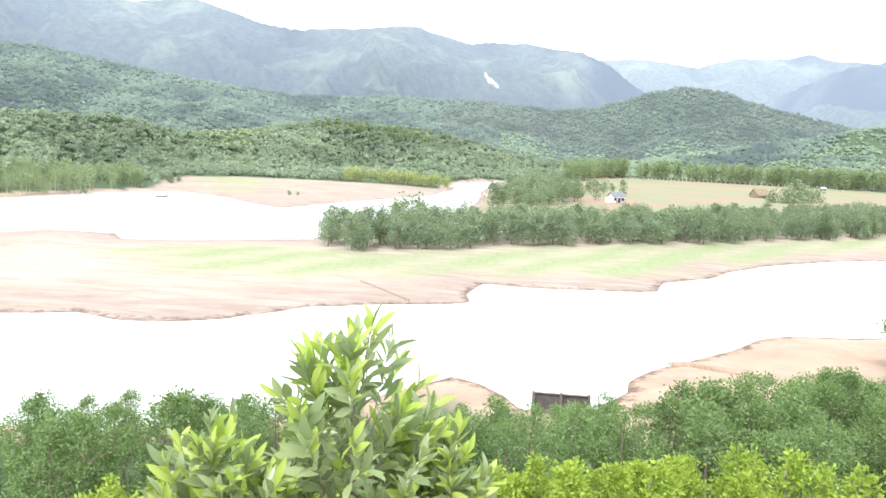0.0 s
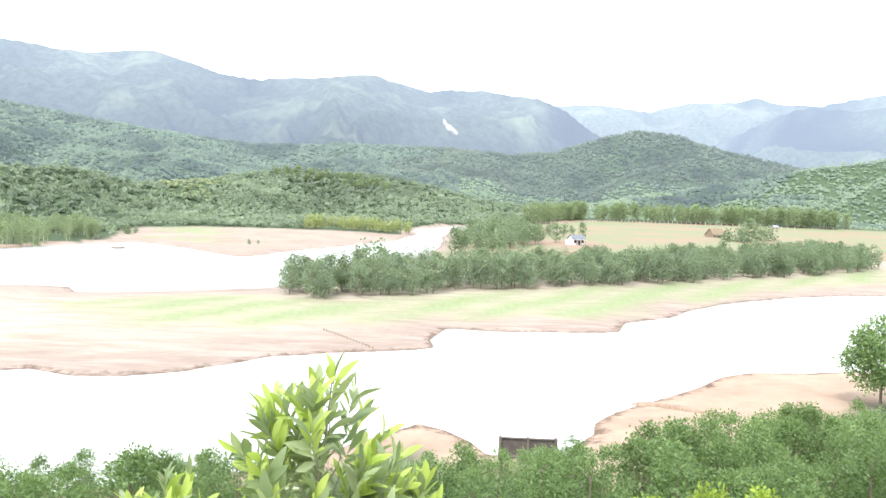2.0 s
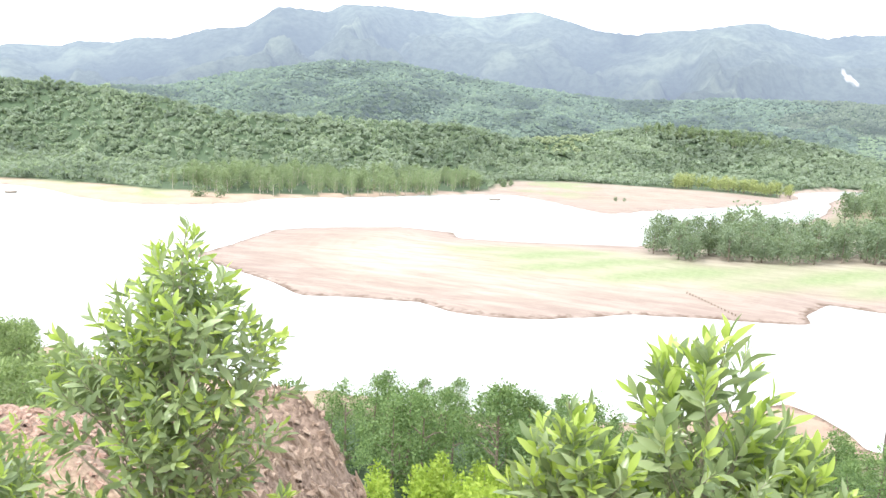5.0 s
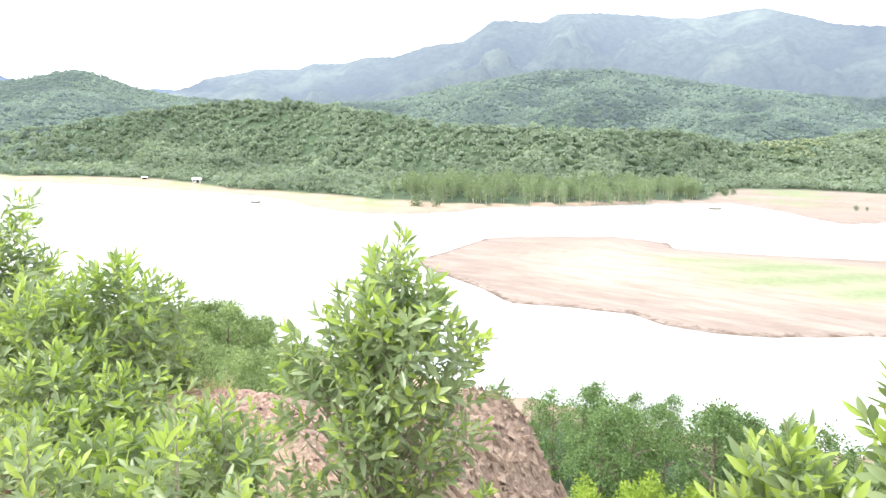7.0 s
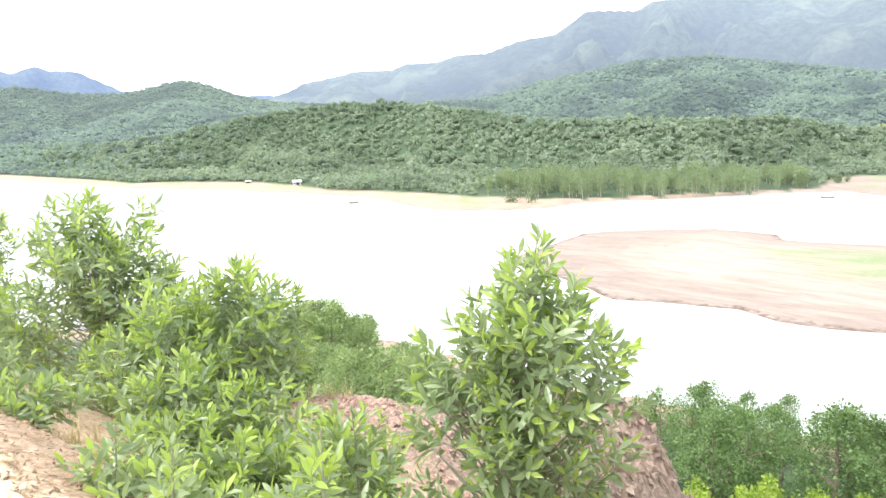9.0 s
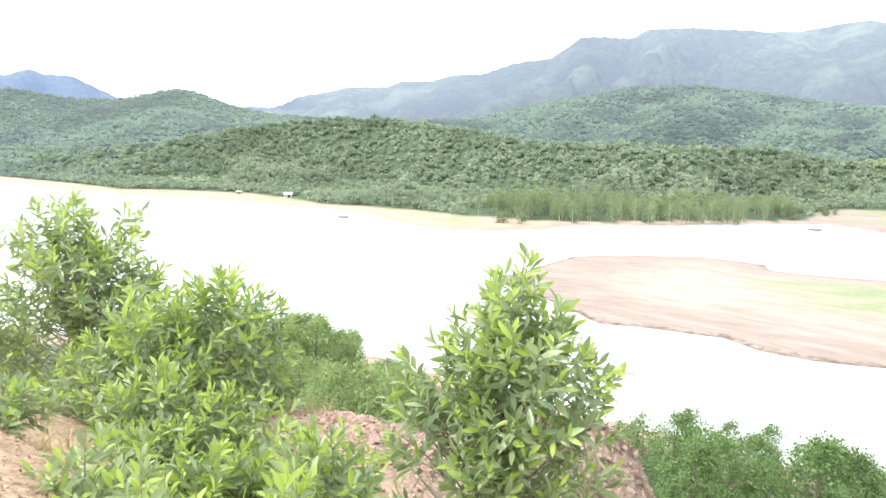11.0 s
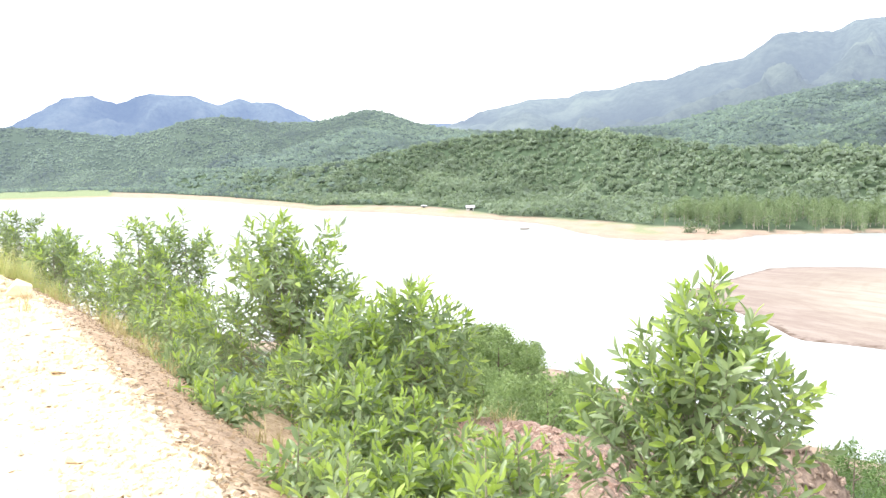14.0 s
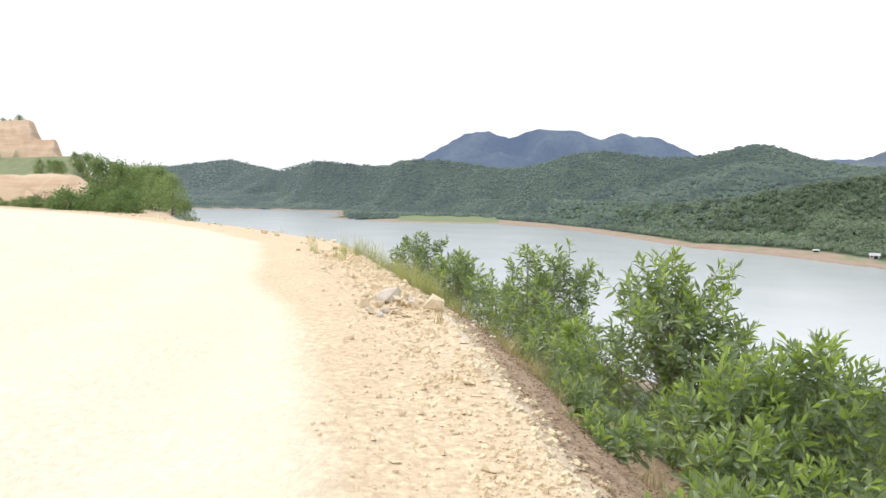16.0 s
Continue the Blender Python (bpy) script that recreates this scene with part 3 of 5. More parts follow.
def mountain_material(name, a, b, bare, share, tone=(0.215, 0.26, 0.36)):
    """Wooded slopes of the far backdrop; kilometres of bright air before them are painted on as emission."""
    m, n, l, p = mat_nodes(name)
    # relief shading put into the colour: gullies dark, spur crests light
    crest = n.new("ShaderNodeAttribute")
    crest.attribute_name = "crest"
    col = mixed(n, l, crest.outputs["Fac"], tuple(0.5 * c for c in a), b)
    speck = n.new("ShaderNodeMath")
    speck.operation = "MULTIPLY"
    speck.inputs[1].default_value = 0.45
    l.new(noisy(n, l, 0.05, 6, 0.75, 0.4, 0.6), speck.inputs[0])
    col = mixed(n, l, speck.outputs[0], col, tuple(0.4 * c for c in a))
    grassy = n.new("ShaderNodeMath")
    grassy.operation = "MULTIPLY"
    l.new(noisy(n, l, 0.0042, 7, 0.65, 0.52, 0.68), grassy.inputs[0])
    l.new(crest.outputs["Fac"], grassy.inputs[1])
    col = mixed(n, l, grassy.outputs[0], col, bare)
    slip = n.new("ShaderNodeAttribute")
    slip.attribute_name = "scar"
    l.new(mixed(n, l, slip.outputs["Fac"], col, (0.62, 0.60, 0.57)), p.inputs["Base Color"])
    p.inputs["Roughness"].default_value = 1.0
    p.inputs["Specular IOR Level"].default_value = 0.0
    # blue haze as a glow of the slopes themselves
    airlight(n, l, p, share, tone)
    bumped(n, l, p, noisy(n, l, 0.13, 6, 0.75), 0.8, 9.0)
    return m


def range_sheet(table, dist, depth, seed, rough):
    height = range_height(table, dist, depth, seed, rough)
    range_sheet.height = height
    azs = np.array(sorted(t[0] for t in table))
    return polar(np.arange(azs[0], azs[-1], 0.2 if dist < 3000 else 0.3), np.linspace(dist - depth - 130, dist + 200, 120 if dist < 3000 else 60), height)


def range_height(table, dist, depth, seed, rough):
    def height(x, y):
        r, az = np.hypot(x, y), np.degrees(np.arctan2(-x, y))
        d = dist + 120 * np.sin(az * 0.21 + seed)
        crest = 25 + d * np.tan(np.radians(along(table, az)))
        warp = 260 * fractal(x / 420, y / 420, 3, 90)
        slant = 0.9 * (fractal(az / 9, 0 * az + 3.3, 2, 92) - 0.5)
        spur = np.abs(fractal((az * dist * 0.01745 + warp + slant * (d - r)) / 420 + seed, r / 700, 6, 60 + seed) - 0.5) * 2.6
        u = np.clip((r - (d - depth)) / depth, 0, 1)
        up = crest * (0.10 + 0.90 * u ** 1.25) - (spur - 0.15) * rough * crest * (4 * u * (1 - u)) ** 0.75
        down = crest - (r - d) * 0.5
        tip = 2.5 * (fractal(x / 60, y / 60, 4, 70) - 0.5) + 16 * (fractal(x / 170, y / 170, 2, 71) - 0.5)
        # mask for the painted relief: high on spurs, low in gullies
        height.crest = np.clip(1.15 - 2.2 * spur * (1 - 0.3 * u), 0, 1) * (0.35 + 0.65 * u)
        return np.where(r < d, up, down) + tip * u
    return height


v_, f_ = range_sheet(MAIN_RANGE, 2400, 1150, 3, 0.66)
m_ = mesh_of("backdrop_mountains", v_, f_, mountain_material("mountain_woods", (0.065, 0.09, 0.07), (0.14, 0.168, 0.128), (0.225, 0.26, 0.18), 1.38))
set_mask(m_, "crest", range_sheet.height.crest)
m_az, m_el = np.degrees(np.arctan2(-v_[:, 0], v_[:, 1])), np.degrees(np.arctan2(v_[:, 2] - 25, np.hypot(v_[:, 0], v_[:, 1])))
m_t = np.clip((-2.7 - m_az) / 1.35, 0, 1)      # pale landslip running down the slope
set_mask(m_, "scar", step(0.15, 0.07, np.abs(m_el - 4.95 + 1.0 * m_t) + 0.25 * (fractal(v_[:, 0] / 25, v_[:, 1] / 25, 3, 95) - 0.5)) * (m_az < -2.65) * (m_az > -3.8) * (np.hypot(v_[:, 0], v_[:, 1]) > 1300))
tagged(new("backdrop_mountains", m_),
       "long hazy blue-green mountain range with bare patches", "mountains", kind="structure")
v_, f_ = range_sheet([(-19, 1.5), (-21, 3.2), (-23.5, 4.5), (-26, 5.7), (-28, 6.15), (-30.5, 5.9), (-34, 6.3), (-38, 6.0)], 3000, 900, 5, 0.7)
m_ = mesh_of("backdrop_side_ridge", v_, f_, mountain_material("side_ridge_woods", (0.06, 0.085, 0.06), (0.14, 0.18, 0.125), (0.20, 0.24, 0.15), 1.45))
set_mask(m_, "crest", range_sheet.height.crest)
tagged(new("backdrop_side_ridge", m_), "hazy green ridge before the pale mountains", "mountains", kind="structure")
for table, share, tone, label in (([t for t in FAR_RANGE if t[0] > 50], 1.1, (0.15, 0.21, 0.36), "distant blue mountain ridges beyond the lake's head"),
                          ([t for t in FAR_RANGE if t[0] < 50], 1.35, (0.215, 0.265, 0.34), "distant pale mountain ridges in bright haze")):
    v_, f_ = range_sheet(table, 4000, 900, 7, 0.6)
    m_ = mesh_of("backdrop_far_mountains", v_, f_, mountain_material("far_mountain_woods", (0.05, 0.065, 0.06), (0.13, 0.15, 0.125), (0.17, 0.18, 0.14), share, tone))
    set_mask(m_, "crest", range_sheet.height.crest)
    tagged(new("backdrop_far_mountains", m_), label, "mountains", kind="structure")


# ---- woods ----


def clumps(n, blades, seed):
    """Ragged domes of small leaf tufts, n shapes: each tuft is a bent blade that looks outwards."""
    rng = np.random.default_rng(seed)
    out = []
    for _ in range(n):
        d = rng.normal(size=(blades, 3))
        d[:, 2] = np.abs(d[:, 2]) * 1.1 - 0.25
        d /= np.linalg.norm(d, axis=1)[:, None]
        lumps = rng.normal(size=(4, 3))
        lumps /= np.linalg.norm(lumps, axis=1)[:, None]
        c = d * (rng.uniform(0.62, 1.0, blades) + 0.3 * np.maximum(d @ lumps.T, 0).max(1) ** 4)[:, None]
        face = d + rng.normal(size=d.shape) * 0.38
        u = np.cross(face, rng.normal(size=d.shape))
        u /= np.linalg.norm(u, axis=1)[:, None]
        w = np.cross(face, u)
        w /= np.linalg.norm(w, axis=1)[:, None]
        s = (2.3 / math.sqrt(blades)) * rng.uniform(0.7, 1.25, blades)[:, None]
        out.append(np.stack([c - u * s * 0.8, c + w * s * 0.75 + d * 0.05, c + u * s, c - w * s * 0.65], 1).reshape(-1, 3))
    return out, np.arange(blades)[:, None] * 4 + np.arange(4)[None]


def canopy(name, pts, size, tall, blades, shapes, material, label, seed=3):
    """A wood of many crowns as one sheet of stuff. pts: ground points; size, tall: each crown's half width and height."""
    rng = np.random.default_rng(seed)
    kinds, f = clumps(shapes, blades, seed)
    which = rng.integers(0, shapes, len(pts))
    nv = len(kinds[0])
    verts = np.empty((len(pts), nv, 3))
    turn = rng.uniform(0, 6.28, len(pts))
    for k in range(shapes):
        m = which == k
        c, s = np.cos(turn[m])[:, None], np.sin(turn[m])[:, None]
        x, y, z = kinds[k].T
        verts[m, :, 0] = (x * c - y * s) * size[m, None] + pts[m, 0, None]
        verts[m, :, 1] = (x * s + y * c) * size[m, None] + pts[m, 1, None]
        verts[m, :, 2] = z * tall[m, None] * 0.55 + pts[m, 2, None] + tall[m, None] * 0.45
    faces = (np.arange(len(pts))[:, None, None] * nv + f[None]).reshape(-1, 4)
    return tagged(new(name, mesh_of(name, verts.reshape(-1, 3), faces, material, False)), label, "trees", kind="stuff")


def scatter(lo, hi, near, far, spacing, seed):
    """Points between two headings, from near(az) to far(az), evenly over the plan; on the ground."""
    rng = np.random.default_rng(seed)
    a0, r1 = np.arange(lo, hi, 0.05), 0
    span = np.clip(far(a0) ** 2 - near(a0) ** 2, 0, None) / 2
    n = int(span.sum() * radians(0.05) / spacing**2)
    az = rng.choice(a0, n, p=span / span.sum()) + rng.uniform(0, 0.05, n)
    r = np.sqrt(near(az) ** 2 + rng.uniform(0, 1, n) * (far(az) ** 2 - near(az) ** 2))
    x, y = -np.sin(np.radians(az)) * r, np.cos(np.radians(az)) * r
    return np.stack([x, y, ground_z(x, y)], 1), az, r, rng


def edge_of(az):
    return along(WOOD_EDGE, az)


# hills behind the far bank
pts, az, r, rng = scatter(-13, 76, lambda a: edge_of(a) + 2, lambda a: np.maximum(along(FRONT_HILLS, a, 2) + 14, edge_of(a) + 60), 3.3, 21)
dense = fractal(pts[:, 0] / 60, pts[:, 1] / 60, 3, 80)
CLEARING = np.hypot((az - 15.6) / 2.9, (r - 588) / 42) + 0.7 * (fractal(pts[:, 0] / 15, pts[:, 1] / 15, 3, 82) - 0.5) < 0.9
YOUNG = (az > -0.5) & (az < 7.3) & (r < 440)
PLANTED = (az > 20.5) & (az < 44) & (r < edge_of(az) + np.interp(az, (21, 25, 40, 44), (29, 57, 53, 29)))
in_bar = inside(FAR_BANK, pts[:, 0], pts[:, 1]) > 6
size = (1.05 + 2.0 * rng.beta(1.0, 3.0, len(pts))) * (0.8 + 0.45 * dense) * np.interp(r, (300, 700), (0.85, 1.2))
tall = size * rng.uniform(1.0, 1.8, len(pts)) + 0.6
fade = rng.uniform(size=len(pts)) > (az - 62) / 14
hut_yard = (az > 56) & (az < 58.6) & (r < 410) | (az > 59.5) & (az < 62) & (r < 440)
wood = fade & ~hut_yard & ~CLEARING & ~YOUNG & ~PLANTED & in_bar
canopy("forest", pts[wood], size[wood], tall[wood], 23, 18, CANOPY, "dense dark green scrub forest covering the hills")
lite = CLEARING & in_bar
canopy("young_plantation", pts[lite], size[lite] * 0.8, tall[lite] * 0.6, 16, 8, CANOPY_LIGHT, "pale yellow-green young planted trees on a cleared hilltop")
# behind: the back hills, the flat woods and the knolls
def back_near(a):
    return np.where(a > 62, np.where(a > 93.8, 1362, edge_of(a) + 4), np.where(a < -9, 690, np.maximum(along(FRONT_HILLS, a, 2) + 10, edge_of(a))))


pts, az, r, rng = scatter(-36, 112, back_near, lambda a: np.where(a > 4, along(BACK_HILLS, a, 2), 1150) + 20, 4.2, 22)
size = (1.7 + 2.0 * rng.beta(1.2, 3.2, len(pts))) * np.interp(r, (500, 900, 1800), (0.85, 1.0, 1.0))
tall = size * rng.uniform(0.85, 1.35, len(pts)) + 0.5
shared = (az > 62) & (az < 76) & (r < along(FRONT_HILLS, az, 2) + 10) & (rng.uniform(size=len(r)) > (az - 62) / 14)
meadow = shared | (az > 82.5) & (az < 90) & (r < 960 + 30 * np.sin(az * 3))
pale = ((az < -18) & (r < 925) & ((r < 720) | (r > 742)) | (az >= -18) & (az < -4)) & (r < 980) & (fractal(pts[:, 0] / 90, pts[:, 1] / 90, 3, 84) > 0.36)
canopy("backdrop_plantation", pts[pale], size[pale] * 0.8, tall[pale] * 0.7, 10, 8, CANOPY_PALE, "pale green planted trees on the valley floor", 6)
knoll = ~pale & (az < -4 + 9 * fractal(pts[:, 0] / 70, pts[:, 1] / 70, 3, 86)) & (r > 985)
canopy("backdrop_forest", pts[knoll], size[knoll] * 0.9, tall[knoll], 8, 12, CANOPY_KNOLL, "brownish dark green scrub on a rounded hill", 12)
meadow |= pale | knoll
pts, size, tall = pts[~meadow], size[~meadow], tall[~meadow]
deep = np.hypot(pts[:, 0], pts[:, 1]) > np.where(pts[:, 0] < -820, 1000, 1400)
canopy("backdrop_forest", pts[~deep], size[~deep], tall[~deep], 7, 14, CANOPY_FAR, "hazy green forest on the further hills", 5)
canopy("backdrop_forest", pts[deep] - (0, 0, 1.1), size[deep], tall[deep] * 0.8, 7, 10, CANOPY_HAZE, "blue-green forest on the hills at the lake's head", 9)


# ---- trees ----
def part(name, me, parent, label=""):
    ob = new(name, me)
    ob.parent = parent
    if label:
        ob["label"] = label
    return ob


def tube(points, radii, sides=6):
    """A tapered round limb along points."""
    pts = [Vector(p) for p in points]
    vs, fs = [], []
    for i, p in enumerate(pts):
        d = (pts[min(i + 1, len(pts) - 1)] - pts[max(i - 1, 0)]).normalized()
        u = d.cross(Vector((0.31, 0.95, 0.05))).normalized()
        w = d.cross(u)
        for k in range(sides):
            a = 2 * math.pi * k / sides
            vs.append(p + (u * math.cos(a) + w * math.sin(a)) * radii[i])
    for i in range(len(pts) - 1):
        for k in range(sides):
            a, b = i * sides + k, i * sides + (k + 1) % sides
            fs.append((a, b, b + sides, a + sides))
    return np.array(vs), np.array(fs)


def joined(pieces):
    vs, fs, at = [], [], 0
    for v, f in pieces:
        vs.append(v)
        fs.append(np.asarray(f) + at)
        at += len(v)
    return np.concatenate(vs), np.concatenate(fs)


def sprays(rng, centres, each, spread, length, width, lift=0.5):
    """Small leaf sprays round centres: one bent blade of four corners each."""
    c = np.repeat(centres, each, 0)
    n = len(c)
    off = rng.normal(size=(n, 3)) * spread
    d = off / (np.linalg.norm(off, axis=1)[:, None] + 1e-6) * 0.8 + rng.normal(size=(n, 3)) * 0.45 + (0, 0, lift)
    d /= np.linalg.norm(d, axis=1)[:, None]
    side = np.cross(d, rng.normal(size=(n, 3)))
    side /= np.linalg.norm(side, axis=1)[:, None] + 1e-6
    le, wi = (length * rng.uniform(0.6, 1.3, n))[:, None], (width * rng.uniform(0.6, 1.3, n))[:, None]
    p = c + off
    sag = np.array((0, 0, -0.12)) * le
    v = np.stack([p, p + d * le * 0.5 + side * wi, p + d * le + sag, p + d * le * 0.5 - side * wi], 1)
    q = np.arange(n)[:, None] * 4 + np.arange(4)[None]
    return v.reshape(-1, 3), q


def crown_points(rng, n, low, high, radius, shape):
    """Clump centres through a crown, mostly towards its outside, with gaps. shape: half width along the height."""
    out = []
    holes = rng.normal(size=(4, 3))
    while len(out) < n:
        t, a = rng.uniform(0, 1), rng.uniform(0, 6.28)
        w = radius * np.interp(t, *shape) * math.sqrt(rng.uniform(0.25, 1.0)) * (1 + 0.25 * math.sin(3 * a + 5 * t) + 0.15 * math.sin(7 * a))
        p = np.array((math.cos(a) * w, math.sin(a) * w, low + (high - low) * t))
        d = p - (0, 0, (low + high) / 2)
        d = d / np.linalg.norm(d)
        if max(holes @ d) / 2 > 0.93 and rng.uniform() < 0.8:
            continue
        out.append(p)
    return np.array(out)


ROUND = ((0, 0.2, 0.5, 0.8, 1), (0.55, 0.95, 1.0, 0.65, 0.15))
CONE = ((0, 0.15, 0.45, 0.8, 1), (0.6, 1.0, 0.75, 0.4, 0.06))
TALL = ((0, 0.3, 0.7, 1), (0.45, 1.0, 0.8, 0.2))


def tree(name, seed, height, bole, radius, shape, clusters, each, spread, leaf, bark, leaves, label, category="tree", group=""):
    """A tree: tapered trunk with limbs, and a crown of leaf sprays."""
    rng = np.random.default_rng(seed)
    root = tagged(new(name), label, category, group)
    lean = rng.normal(size=2) * 0.03 * height
    ax = [np.array((lean[0] * t * t, lean[1] * t * t, height * 0.93 * t)) for t in (0, 0.25, 0.5, 0.75, 1)]
    girth = 0.016 * height + 0.02
    pieces = [tube([(0, 0, -0.4)] + ax, [girth * 1.25, girth * 1.1, girth * 0.85, girth * 0.6, girth * 0.35, 0.01], 7)]
    cs = crown_points(rng, clusters, bole, height, radius, shape)
    for c in cs[rng.permutation(len(cs))[:7]]:
        t = max(0.15, (c[2] - 0.35 * np.hypot(c[0], c[1]) - 0.3) / (height * 0.93))
        s = np.array((lean[0] * t * t, lean[1] * t * t, height * 0.93 * min(t, 0.95)))
        mid = (s + c) / 2 + (0, 0, 0.08 * radius)
        pieces.append(tube([s, mid, c], [girth * 0.4, girth * 0.25, 0.008], 5))
    v, f = joined(pieces)
    part("trunk", mesh_of("trunk", v, f, bark), root)
    v, f = sprays(rng, cs, each, spread, *leaf)
    part("crown", mesh_of("crown", v, f, leaves, False), root)
    return root


def plant(kinds, x, y, heights, ref, sink=0.1, seed=0):
    """Copies of kinds at x, y on the ground, scaled to heights; the first stand-ins are used up in turn."""
    rng = np.random.default_rng(seed)
    zs = ground_z(np.array(x), np.array(y))
    for i, (px, py, pz, h) in enumerate(zip(x, y, zs, heights)):
        s = h / ref
        wide = s * rng.uniform(0.9, 1.15)
        m = pose(px, py, pz - sink, 0, 0, rng.uniform(0, 360)) @ Matrix.Diagonal((wide, wide, s, 1))
        if i < len(kinds):
            kinds[i].matrix_basis = m
        else:
            copy_thing(kinds[int(rng.integers(len(kinds)))], Matrix.Identity(4)).matrix_basis = m


def in_outline(poly, spacing, seed):
    p = np.array(poly, float)
    rng = np.random.default_rng(seed)
    xs, ys = np.arange(p[:, 0].min(), p[:, 0].max(), spacing), np.arange(p[:, 1].min(), p[:, 1].max(), spacing)
    x, y = [c.ravel() for c in np.meshgrid(xs, ys)]
    x, y = x + rng.uniform(-0.45, 0.45, len(x)) * spacing, y + rng.uniform(-0.45, 0.45, len(x)) * spacing
    k = inside(poly, x, y) > 0
    return x[k], y[k], rng


# belt of trees on the sandbar
STRIP = [(-30, 167), (-25, 163), (-12, 160), (12, 173), (57, 196), (117, 225), (152, 247), (166, 262), (158, 285), (120, 262), (57, 224), (14, 200), (-6, 194), (-22, 186), (-29, 178)]
x, y, rng = in_outline(STRIP, 4.7, 31)
kinds = [tree("belt_tree", 100 + k, 8, 1.3, 3.0, ROUND, 66, 17, 0.42, (0.46, 0.17), BARK, LEAF_STRIP, "bushy green tree in a belt on the sandbar", group="trees of the belt on the sandbar") for k in range(5)]
plant(kinds, x, y, rng.uniform(5.6, 8.4, len(x)), 8, seed=1)
# along the inlet, by the house and on the field
INLET = [(17, 292), (34, 286), (50, 318), (62, 335), (66, 420), (44, 436), (36, 405), (22, 350), (26, 320)]
x, y, rng = in_outline(INLET, 7.0, 36)
x, y = np.concatenate([x, [66, 72, 55, 77, 83, 86, 90, 70, -6, -11, 1]]), np.concatenate([y, [430, 412, 440, 405, 398, 392, 385, 352, 205, 210, 208]])
kinds = [tree("inlet_tree", 120 + k, 9, 2.0, 2.6, ROUND, 44, 11, 0.5, (0.8, 0.27), BARK, LEAF_STRIP, "rounded green tree beside the inlet and the house", group="trees by the inlet") for k in range(4)]
plant(kinds, x, y, np.random.default_rng(5).uniform(6, 10, len(x)), 9, seed=2)
# plantation of slender trees on the far bank
pts, az, r, rng = scatter(21, 44, lambda a: edge_of(a) + 1, lambda a: edge_of(a) + np.interp(a, (21, 25, 40, 44), (26, 54, 50, 26)), 5.1, 33)
kinds = [tree("plantation_tree", 140 + k, 11, 2.2, 2.1, TALL, 44, 16, 0.46, (0.55, 0.18), PALE_BARK, LEAF_PLANT, "slender pale-trunked plantation tree on the far bank", "tree", "plantation trees on the far bank") for k in range(5)]
plant(kinds, pts[:, 0], pts[:, 1], rng.uniform(6.2, 9.0, len(pts)), 11, seed=3)
LEAF_PALE = foliage("pale_plantation_leaf", (0.27, 0.32, 0.145), (0.37, 0.40, 0.19), 0.3)
# young bright rows on the spit
pts, az, r, rng = scatter(-0.4, 7.2, lambda a: edge_of(a) + 1, lambda a: edge_of(a) + 26, 4.2, 34)
kinds = [tree("young_tree", 150 + k, 7, 1.6, 1.0, TALL, 20, 8, 0.35, (0.8, 0.25), BARK, LEAF_PALE, "slim yellow-green young tree in a planted block", "tree", "young trees by the inlet") for k in range(4)]
plant(kinds, pts[:, 0], pts[:, 1], rng.uniform(5, 7.5, len(pts)), 7, seed=4)
# plantation behind the field
pts, az, r, rng = scatter(-30.5, -9, lambda a: np.interp(a, (-30, -13, -9), (668, 640, 540)), lambda a: np.interp(a, (-30, -13, -9), (700, 672, 580)), 6.8, 35)
kinds = [tree("field_tree", 160 + k, 13, 2.5, 3.2, TALL, 44, 11, 0.55, (1.0, 0.34), BARK, LEAF_PLANT, "tall green plantation tree behind the field", "tree", "plantation trees behind the field") for k in range(4)]
plant(kinds, pts[:, 0], pts[:, 1], rng.uniform(11.5, 15, len(pts)), 13, seed=5)
# dark row of slender trees along the crest
pts, az, r, rng = scatter(1.2, 9.6, lambda a: 606 + 0 * a, lambda a: 626 + 0 * a, 4.0, 37)
kinds = [tree("crest_tree", 170 + k, 11, 3.2, 1.9, TALL, 34, 10, 0.5, (0.9, 0.3), PALE_BARK, LEAF_PLANT, "slender plantation tree on the crest of the hill", "tree", "plantation trees on the crest") for k in range(3)]
plant(kinds, pts[:, 0], pts[:, 1], rng.uniform(5.0, 7.0, len(pts)), 11, seed=13)
# wooded near bank
BANK_TOP = [(66, 11.5), (59.7, 11.4), (54.3, 12), (52.6, 12.8), (49.5, 14.8), (46, 16.8), (43, 18.2), (36, 18.4), (30, 17.5), (23, 17.8), (17, 18.1), (12, 18.8), (-1.6, 19.4), (-5.8, 18.1), (-12, 17.2), (-15.4, 17.5), (-21.8, 15), (-25.4, 14.2), (-31, 13.0), (-42, 12.5)]
YOUNG_TOP = [(45, 23.5), (28, 23.7), (22, 23.2), (-4, 22.2), (-10.5, 22.6), (-15.5, 22.2), (-23.5, 19.6), (-27, 18.8), (-31.5, 17.2), (-42, 17)]


def under(table, az, r, ease, rng):
    return 25 - r * np.tan(np.radians(along(table, az))) - np.abs(rng.normal(size=len(az))) * ease


